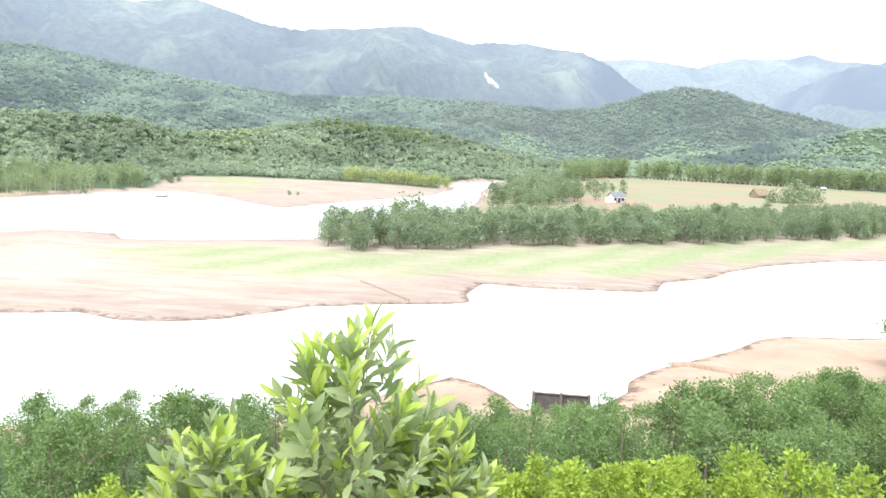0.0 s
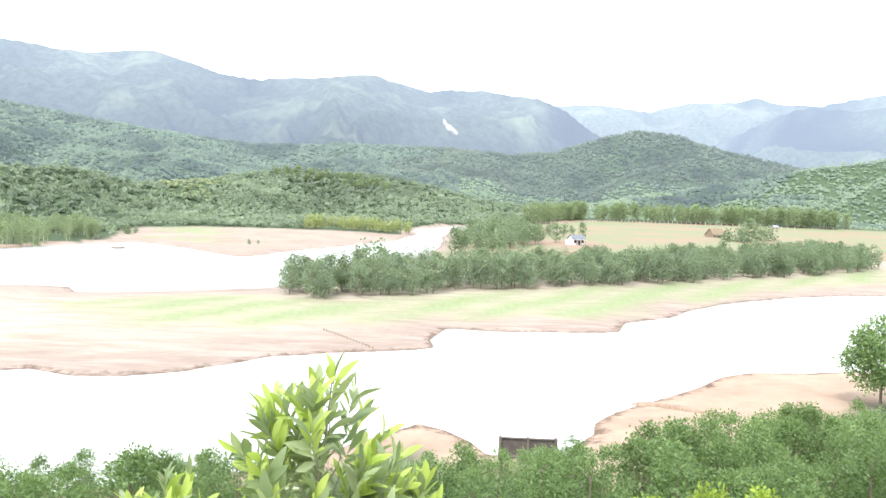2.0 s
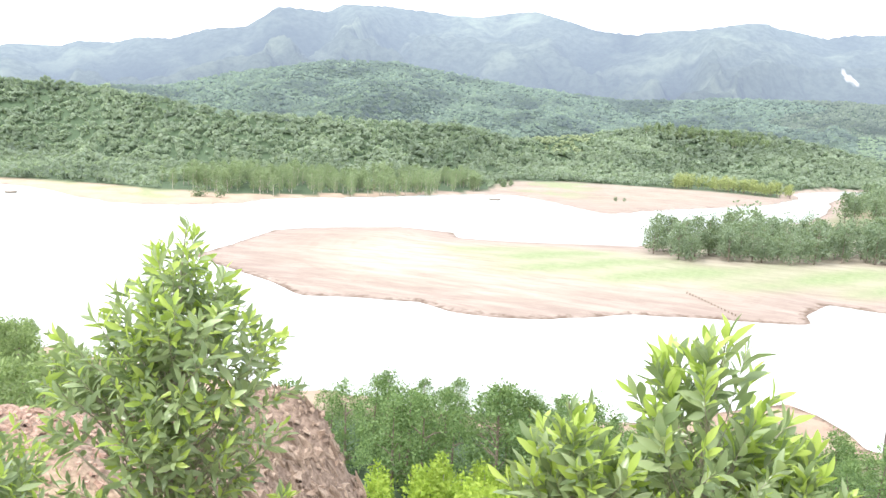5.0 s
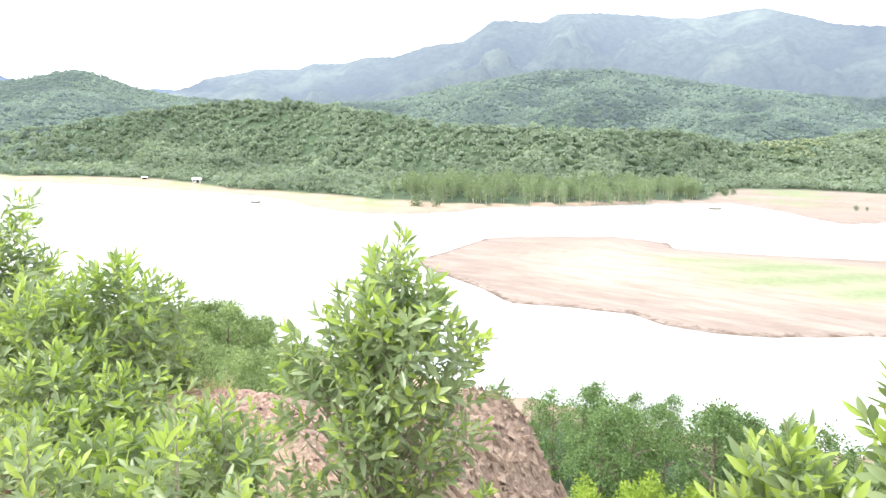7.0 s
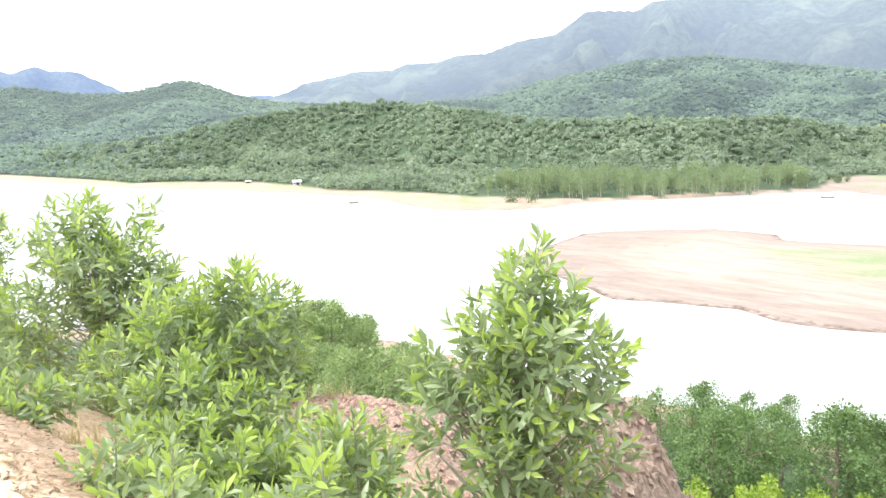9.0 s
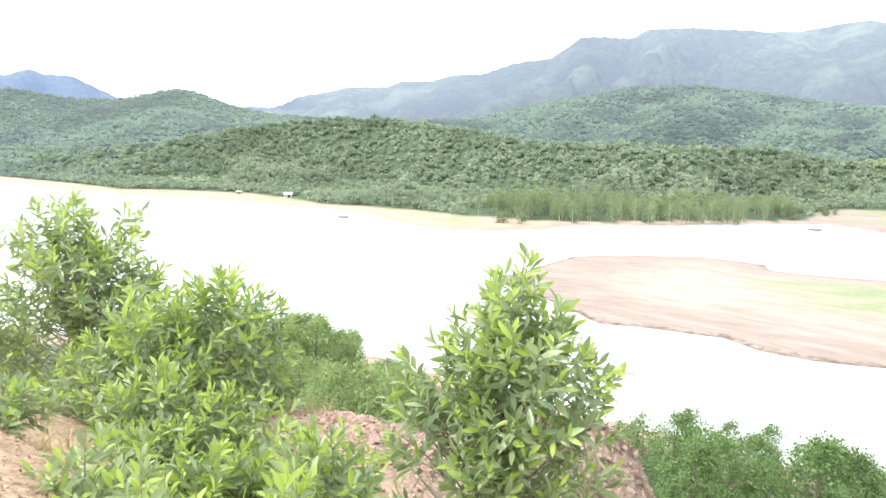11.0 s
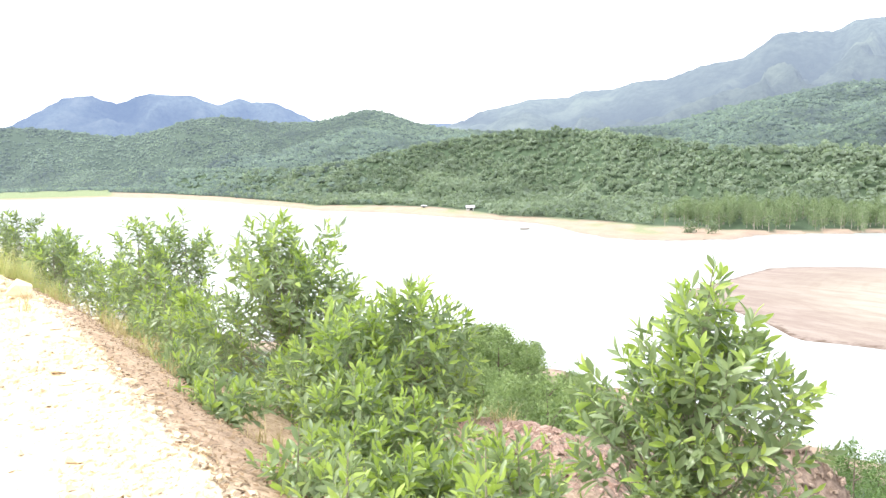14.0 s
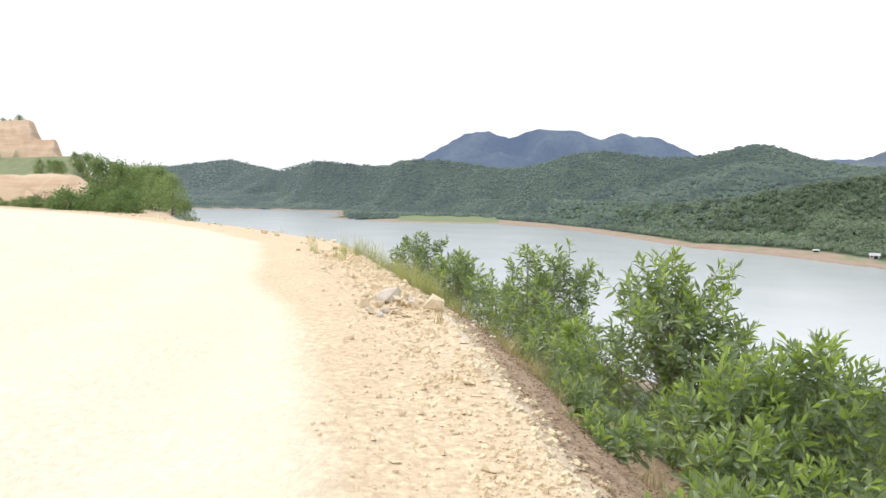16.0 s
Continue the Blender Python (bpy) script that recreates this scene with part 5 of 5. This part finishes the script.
for k in range(230):    # loose stones on the verge
    x = -3.4 - 13 * rng.random() ** 1.5
    y = float(along(ROAD_EDGE, x)) + max(rng.gauss(-0.4, 0.45), -1.25)
    lay("stone", FLAT_STONES if k % 3 else STONES, x, y, min(0.05 + rng.expovariate(22), 0.24) * (1.25 if x < -8 else 0.8 if x > -5.5 else 1), rng, "loose angular tan stone on the road verge", "stone", "loose stones on the verge", 0.2, 20)
for k in range(56):     # berm along the outer edge towards the bend
    x = rng.uniform(-58, -20)
    lay("stone", STONES, x, float(along(ROAD_EDGE, x)) + rng.gauss(-0.5, 0.45), rng.uniform(0.14, 0.42), rng, "broken stone in a low berm along the road", "stone", "stones of the berm", 0.15, 30)
for k in range(12):     # a few on the roadway
    x = -3.5 - 14 * rng.random()
    lay("stone", STONES, x, float(along(ROAD_EDGE, x)) - rng.uniform(2.4, 6.5), rng.uniform(0.04, 0.08), rng, "loose angular tan stone on the roadway", "stone", "loose stones on the road", 0.25, 15)
for k in range(110):     # shale heap on the bench
    x, y = -6.5 + rng.gauss(0, 0.75), 4.6 + rng.gauss(0, 0.5)
    lay("shale_piece", RED_SHARDS, x, y, rng.uniform(0.07, 0.2), rng, "broken red-brown piece of shale on the bank", "rock", "shale pieces on the bank", 0.15, 40)
DIP, ACROSS = Vector((0.33, 0.26, -0.91)).normalized(), Vector((0.62, -0.79, 0.0))      # the beds stand steeply and lean out


def bedded(x, y, z, size, wide, thin, rng):
    """The pose of a slab that lies along the beds of the shale."""
    u = (DIP + Vector((rng.gauss(0, 0.13), rng.gauss(0, 0.13), rng.gauss(0, 0.1)))).normalized()
    w = (ACROSS + Vector((rng.gauss(0, 0.3), rng.gauss(0, 0.3), rng.gauss(0, 0.3)))).cross(u).normalized()
    m = Matrix((u * size, w * size * wide, u.cross(w) * size * thin)).transposed().to_4x4()
    return Matrix.Translation((x, y, z)) @ m


for k in range(290):    # rock face
    a, d = radians(rng.uniform(27.5, 47)), rng.uniform(7.8, 10.1)
    x, y = -math.sin(a) * d, math.cos(a) * d
    ob = lay("shale_piece", SHARDS, x, y, 0.3, rng, "jagged brown shale slab on the rock face", "rock", "shale slabs of the rock face")
    z = ob.matrix_basis.translation.z - 0.03
    ob.matrix_basis = bedded(x, y, z, rng.uniform(0.3, 0.75), rng.uniform(0.28, 0.5), rng.uniform(0.7, 1.2), rng)
# grit and rubble: too small and too many to count
r_ = np.random.default_rng(9)


def chips(name, x, y, size, thin, tilt, sink, material, label, category):
    """Flat broken chips with slanted sides, lying on the ground at all angles."""
    n = len(x)
    base = np.array([(0.5, 0.05, 0), (0.1, 0.42, 0), (-0.48, 0.12, 0), (-0.12, -0.4, 0), (0.36, 0.02, 1), (0.06, 0.3, 1), (-0.36, 0.06, 1), (-0.06, -0.3, 1)])
    quads = np.array([(4, 5, 6, 7), (0, 1, 5, 4), (1, 2, 6, 5), (2, 3, 7, 6), (3, 0, 4, 7)])
    v = base[None] * (1 + 0.3 * r_.normal(size=(n, 8, 1)).clip(-1, 1)) * np.array((1, 0.8, thin))
    t, p = r_.uniform(0, 6.28, n), np.radians(r_.normal(size=n) * tilt)
    c, s = np.cos(p)[:, None], np.sin(p)[:, None]
    vx, vy, vz = v[..., 0] * c + v[..., 2] * s, v[..., 1], -v[..., 0] * s + v[..., 2] * c
    c, s = np.cos(t)[:, None], np.sin(t)[:, None]
    k = size[:, None]
    out = np.stack([(vx * c - vy * s) * k + x[:, None], (vx * s + vy * c) * k + y[:, None], vz * k + ground_z(x, y)[:, None] - sink * k], 2)
    f = (np.arange(n)[:, None, None] * 8 + quads[None]).reshape(-1, 4)
    return tagged(new(name, mesh_of(name, out.reshape(-1, 3), f, material, False)), label, category, kind="stuff")


n = 13000
x = -2.6 - 20 * r_.random(n) ** 1.5
off = r_.normal(size=n) * 0.55
off = np.where((off < -1.3) | (off > 0.5), r_.uniform(-1.0, 0.45, n), off)
y = along(ROAD_EDGE, x) + off - 0.22
keep = (fractal(x / 0.9, y / 0.5, 3, 54) + 0.35 * off > 0.40) | (r_.random(n) < 0.25)     # in drifts, thinner towards the wheel track
x, y, n = x[keep], y[keep], int(keep.sum())
size = np.minimum(0.010 + r_.exponential(0.018, n), 0.11) * np.interp(-x, (3, 6, 15), (0.8, 1, 1.7))
chips("gravel", x, y, size, 0.32, 18, 0.02, STONE, "fine tan gravel and flat stone chips on the verge", "gravel")
n = 2200
a_, d_ = np.radians(r_.uniform(26, 48, n)), r_.uniform(7.4, 10.4, n)
chips("shale_rubble", -np.sin(a_) * d_, np.cos(a_) * d_, np.minimum(0.05 + r_.exponential(0.05, n), 0.26), 0.25, 45, 0.1, ROCK, "small broken chips of pinkish shale on the rock face", "rubble")
n = 1500
x, y = -6.5 + r_.normal(size=n) * 0.9, 4.6 + r_.normal(size=n) * 0.6
chips("shale_rubble", x, y, np.minimum(0.03 + r_.exponential(0.03, n), 0.15), 0.25, 35, 0.1, RED_SHALE, "small broken chips of red-brown shale on the bank", "rubble")
# fallen leaves and litter on the bank
n = 9000
x = -2.8 - 14 * r_.random(n) ** 1.6
y = along(ROAD_EDGE, x) + 0.1 + np.abs(r_.normal(size=n)) * 1.2
z = ground_z(x, y)
t = r_.uniform(0, 6.28, n)
le = r_.uniform(0.025, 0.07, n)[:, None]
d = np.stack([np.cos(t), np.sin(t), r_.uniform(-0.5, 0.2, n)], 1)
w = np.stack([-np.sin(t), np.cos(t), r_.uniform(-0.6, 0.6, n)], 1)
p0 = np.stack([x, y, z + 0.02], 1)
lv = np.stack([p0, p0 + d * le * 0.5 + w * le * 0.16, p0 + d * le, p0 + d * le * 0.5 - w * le * 0.16], 1)
LITTER = foliage("dead_leaf", (0.11, 0.07, 0.04), (0.30, 0.205, 0.115), 0.0)
tagged(new("leaf_litter", mesh_of("leaf_litter", lv.reshape(-1, 3), np.arange(n)[:, None] * 4 + np.arange(4)[None], LITTER, False)), "brown fallen leaves and litter on the bank", "litter", kind="stuff")


# ---- buildings and small things round the lake ----
WHITE = plain("white_plaster", (0.74, 0.74, 0.72), (0.82, 0.81, 0.79), 1.2)
DARK_ROOF = plain("dark_sheet_roof", (0.10, 0.12, 0.15), (0.16, 0.18, 0.21), 1.5, 0.5)
PALE_ROOF = plain("pale_sheet_roof", (0.48, 0.50, 0.53), (0.58, 0.60, 0.62), 1.5, 0.45)
THATCH = plain("thatch", (0.20, 0.15, 0.10), (0.30, 0.24, 0.17), 2.5, 0.95, bump=0.8, dist=0.1)
TIMBER = plain("weathered_timber", (0.20, 0.15, 0.11), (0.30, 0.25, 0.20), 4)
# near-black colour stands for the shade inside doors and windows
DARK_HOLE = plain("shaded_opening", (0.03, 0.03, 0.035), (0.05, 0.05, 0.05), 2)
RUST = plain("rusted_steel", (0.10, 0.085, 0.08), (0.17, 0.14, 0.125), 1.6, 0.85, 0.1, 0.6, 0.02)
POST_WOOD = plain("post_wood", (0.45, 0.36, 0.30), (0.55, 0.46, 0.38), 5)


def box(sx, sy, sz, bevel=0.02, at=(0, 0, 0)):
    """A box with bevelled edges, its base at z = 0 of at."""
    bm = bmesh.new()
    bmesh.ops.create_cube(bm, size=1)
    bmesh.ops.scale(bm, vec=(sx, sy, sz), verts=bm.verts)
    bmesh.ops.translate(bm, vec=(at[0], at[1], at[2] + sz / 2), verts=bm.verts)
    if bevel:
        bmesh.ops.bevel(bm, geom=bm.edges[:], offset=min(bevel, 0.3 * min(sx, sy, sz)), segments=1, affect="EDGES")
    return bm


def solid(name, bm, material, parent, label=""):
    me = bpy.data.meshes.new(name)
    bm.to_mesh(me)
    bm.free()
    me.materials.append(material)
    return part(name, me, parent, label)


def gable(lx, ly, rise, over, thick, z):
    """A pitched roof slab with thickness; the ridge runs along x."""
    bm = bmesh.new()
    hx, hy = lx / 2 + over, ly / 2 + over
    drop = -over * rise / (ly / 2)
    prof = [(-hy, z + drop), (0, z + rise), (hy, z + drop), (hy, z + drop + thick), (0, z + rise + thick), (-hy, z + drop + thick)]
    a = [bm.verts.new((-hx, y, zz)) for y, zz in prof]
    b = [bm.verts.new((hx, y, zz)) for y, zz in prof]
    for i in range(6):
        j = (i + 1) % 6
        bm.faces.new((a[i], a[j], b[j], b[i]))
    for side in (a, b):
        bm.faces.new((side[0], side[1], side[4], side[5]))
        bm.faces.new((side[1], side[2], side[3], side[4]))
    bmesh.ops.recalc_face_normals(bm, faces=bm.faces)
    return bm


def gable_wall(lx, ly, h, rise):
    bm = bmesh.new()
    prof = [(-ly / 2, -0.3), (ly / 2, -0.3), (ly / 2, h), (0, h + rise), (-ly / 2, h)]
    a = [bm.verts.new((-lx / 2, y, z)) for y, z in prof]
    b = [bm.verts.new((lx / 2, y, z)) for y, z in prof]
    for i in range(5):
        j = (i + 1) % 5
        bm.faces.new((a[i], a[j], b[j], b[i]))
    bm.faces.new(a[::-1])
    bm.faces.new(b)
    bmesh.ops.recalc_face_normals(bm, faces=bm.faces)
    return bm


def house(x, y, turn, lx, ly, h, rise, wall, roof, label, openings, name="house"):
    z = float(ground_z(np.array([x]), np.array([y]))[0])
    root = tagged(new(name), label, name)
    root.matrix_basis = pose(x, y, z, 0, 0, turn)
    w = solid("wall", gable_wall(lx, ly, h, rise), wall, root)
    solid("roof", gable(lx, ly, rise, 0.45, 0.12, h + 0.01), roof, root)
    for kind, ox, ow, oz, oh in openings:
        # a solid dark slab on the wall, no hole behind it
        f = solid(kind, box(ow, 0.14, oh, 0.02, (ox, -ly / 2 - 0.02, oz)), DARK_HOLE, root)
        solid("frame", box(ow + 0.25, 0.10, 0.14, 0.02, (ox, -ly / 2 - 0.06, oz + oh)), TIMBER, f)
    return root


white = house(77, 341, 16, 5.6, 4.6, 2.9, 1.4, WHITE, DARK_ROOF, "small white-walled house with a dark sheet roof",
              [("window", -1.8, 1.0, 0.9, 1.1), ("door", 0.2, 1.0, 0.0, 2.05), ("window", 1.9, 1.0, 0.9, 1.1)])
solid("porch_roof", box(5.0, 2.0, 0.12, 0.02, (0.2, -3.3, 2.3)), PALE_ROOF, white)
for px in (-2.0, 0.2, 2.4):
    solid("porch_post", box(0.14, 0.14, 2.4, 0.02, (px, -4.1, -0.1)), TIMBER, white)
solid("annex", box(1.8, 3.2, 2.2, 0.03, (-3.7, 0.2, -0.1)), WHITE, white)
house(176, 428, 20, 8.5, 6.5, 1.7, 3.2, TIMBER, THATCH, "open-sided hut with a steep brown thatched roof", [("door", 0.5, 2.2, 0.0, 1.5)], "hut")
house(279, 568, 20, 4, 3, 1.9, 0.7, TIMBER, PALE_ROOF, "tiny timber shed at the edge of the field", [("door", 0.0, 1.0, 0.0, 1.7)], "shed")
house(-338, 217.5, 58, 3.8, 3.4, 1.5, 0.9, WHITE, PALE_ROOF, "small pale hut with a sheet roof on the far shore", [("door", 0.5, 1.5, 0.0, 1.4), ("window", -1.2, 0.8, 0.6, 0.7)], "house")
house(-379, 213, 58, 2.6, 2.6, 0.9, 0.35, TIMBER, PALE_ROOF, "low shelter with a pale sheet roof on the far shore", [("door", 0.0, 1.4, 0.0, 0.8)], "shelter")


def sluice(x, y, turn):
    """An old rusted steel sluice: a back plate held between ribs."""
    z = float(ground_z(np.array([x]), np.array([y]))[0])
    root = tagged(new("sluice_gate"), "rusted dark steel sluice frame standing among the trees", "sluice gate")
    root.matrix_basis = pose(x, y, z, 0, 0, turn)
    top = 4.6 - z
    for bx in (-1.15, 1.15):
        solid("plate", box(2.1, 0.10, 1.3, 0.02, (bx, 0.25, top - 1.35)), RUST, root)
        solid("sill", box(2.1, 0.7, 0.14, 0.02, (bx, -0.1, top - 1.5)), RUST, root)
        solid("top_rail", box(2.1, 0.22, 0.12, 0.02, (bx, 0.2, top - 0.06)), RUST, root)
    for bx in (-2.3, 0.0, 2.3):
        bm = box(0.22, 0.95, 1.75, 0.03, (bx, 0, top - 1.62))
        for v in bm.verts:
            if v.co.y < 0 and v.co.z > top - 0.6:
                v.co.y += 0.45
        solid("rib", bm, RUST, root)
    for bx in (-2.2, 2.2):
        solid("leg", box(0.26, 0.3, top, 0.02, (bx, 0.2, -0.3)), RUST, root)
    solid("lintel", box(2.0, 0.5, 0.35, 0.03, (0.5, -0.25, top - 2.0)), RUST, root)
    return root


sluice(10.7, 62.1, -6)


def boat(x, y, turn, length):
    """A slim open boat."""
    root = tagged(new("boat"), "slim dark wooden boat lying on the lake", "boat")
    root.matrix_basis = pose(x, y, 0.0, 0, 0, turn)
    vs, fs, n = [], [], 9
    for i in range(n):
        t = i / (n - 1) * 2 - 1
        w, keel = 0.62 * (1 - t * t) ** 0.6 + 0.02, -0.12 + 0.35 * t**4
        for px, pz in ((-w, 0.42 + 0.2 * t * t), (-w * 0.75, 0.05 + 0.2 * t**4), (0, keel), (w * 0.75, 0.05 + 0.2 * t**4), (w, 0.42 + 0.2 * t * t), (w * 0.8, 0.42 + 0.2 * t * t), (0, keel + 0.1), (-w * 0.8, 0.42 + 0.2 * t * t)):
            vs.append((t * length / 2, px, pz))
    for i in range(n - 1):
        for k in range(8):
            a, b = i * 8 + k, i * 8 + (k + 1) % 8
            fs.append((a, b, b + 8, a + 8))
    part("hull", mesh_of("hull", vs, fs, TIMBER), root)
    for sx in (-0.22, 0.2):
        solid("thwart", box(0.22, 1.0, 0.05, 0.01, (sx * length, 0, 0.3)), TIMBER, root)
    return root


boat(-104.5, 287, 25, 4.5)
boat(-238, 178, 60, 3.6)


def bar_of_mud(x, y, turn, length, width, label):
    """A low wet mudbank that just breaks the water."""
    vs, fs, n, k = [], [], 15, 7
    for i in range(n):
        t = i / (n - 1) * 2 - 1
        for j in range(k):
            u = j / (k - 1) * 2 - 1
            w = width * 0.5 * max(1 - t * t, 0) ** 0.5 * (1 + 0.3 * math.sin(5 * t + 2))
            vs.append((t * length / 2, u * w + 0.4 * width * math.sin(3 * t), 0.16 * (1 - u * u) * max(1 - t * t, 0) - 0.03))
    for i in range(n - 1):
        for j in range(k - 1):
            a = i * k + j
            fs.append((a, a + k, a + k + 1, a + 1))
    ob = tagged(new("mudbank", mesh_of("mudbank", vs, fs, MUD)), label, "mudbank", kind="structure")
    ob.matrix_basis = pose(x, y, 0, 0, 0, turn)


MUD = plain("wet_mud", (0.12, 0.09, 0.07), (0.18, 0.14, 0.11), 0.8, 0.4)
bar_of_mud(-322.8, 141, 62, 11, 1.6, "thin dark mudbank breaking the lake")
bar_of_mud(-99.7, 109, 55, 4.5, 0.7, "small dark mudbank off the sandbar's point")
bar_of_mud(-133, 297, 30, 14, 3, "low mud shelf off the far spit")

# scarp cut by the water across the near beach
LEDGE = [(27.6, 89.4), (28.4, 88.8), (29.4, 88.5), (30.2, 88.0), (31.1, 87.2), (32.0, 86.2), (33.0, 85.4), (34.3, 84.2), (35.6, 83.9)]


def scarp(points, high):
    """A low broken step of earth along points: a steep face and a back that runs out into the beach."""
    rng = np.random.default_rng(14)
    p = np.array(points)
    t = np.linspace(0, len(p) - 1, 60)
    line = np.stack([np.interp(t, np.arange(len(p)), p[:, k]) for k in (0, 1)], 1) + rng.normal(size=(60, 2)) * 0.06
    away = line / np.hypot(line[:, 0], line[:, 1])[:, None]
    swell = high * np.sin(np.linspace(0.25, 2.9, 60)) * rng.uniform(0.75, 1.2, 60)
    rows = []
    for out, up in ((-0.12, -0.25), (-0.02, 0.45), (0.08, 0.95), (0.3, 1.0), (1.4, 0.7), (3.2, -0.2)):
        q = line + away * out
        rows.append(np.column_stack([q, ground_z(q[:, 0], q[:, 1]) + swell * up]))
    v = np.concatenate(rows)
    f = [(k * 60 + i, k * 60 + i + 1, k * 60 + i + 61, k * 60 + i + 60) for k in range(5) for i in range(59)]
    return tagged(new("ground_scarp", mesh_of("ground_scarp", v, f, BEACH)), "low broken scarp of brown earth across the beach", "ground", kind="structure")


BEACH = plain("brown_beach_earth", (0.25, 0.175, 0.13), (0.33, 0.25, 0.185), 0.6)
scarp(LEDGE, 0.42)

# fence along the far side of the field and a line of old stakes on the sandbar
fence = tagged(new("fence"), "row of pale wooden fence posts round the field", "fence")
for k in range(46):
    t = k / 45
    fx, fy = 139 + 152 * t, 588 + 40 * math.sin(t * 3.1) - 28 * t
    ob = solid("post", box(0.35, 0.35, 2.4, 0.04, (fx, fy, float(ground_z(np.array([fx]), np.array([fy]))[0]) - 0.3)), POST_WOOD, fence)
stakes = tagged(new("stake_row"), "row of short dark stakes across the sandbar", "stakes")
for k in range(17):
    t = k / 16
    fx, fy = -13 + 8.6 * t, 129 - 10.6 * t
    solid("stake", box(0.2, 0.2, 0.42, 0.03, (fx, fy, float(ground_z(np.array([fx]), np.array([fy]))[0]) - 0.1)), TIMBER, stakes)

# bushes by themselves on the far shore
kinds = [tree("bush", 300 + k, 3.5, 0.2, 1.8, ROUND, 34, 9, 0.4, (0.6, 0.2), BARK, LEAF_STRIP, "rounded green bush alone on the sand of the shore", "bush", "bushes on the shore") for k in range(2)]
bx = [-181, -176, -121, -124, -119, 172, 178, 188, 166, 194, -61, -58]
by = [205, 210, 343, 347, 349, 385, 392, 398, 388, 402, 306, 309]
plant(kinds, np.array(bx, float), np.array(by, float), [4, 3.5, 3, 3.5, 2.6, 8, 10, 7, 6, 6.5, 1.5, 1.2], 3.5, seed=9)
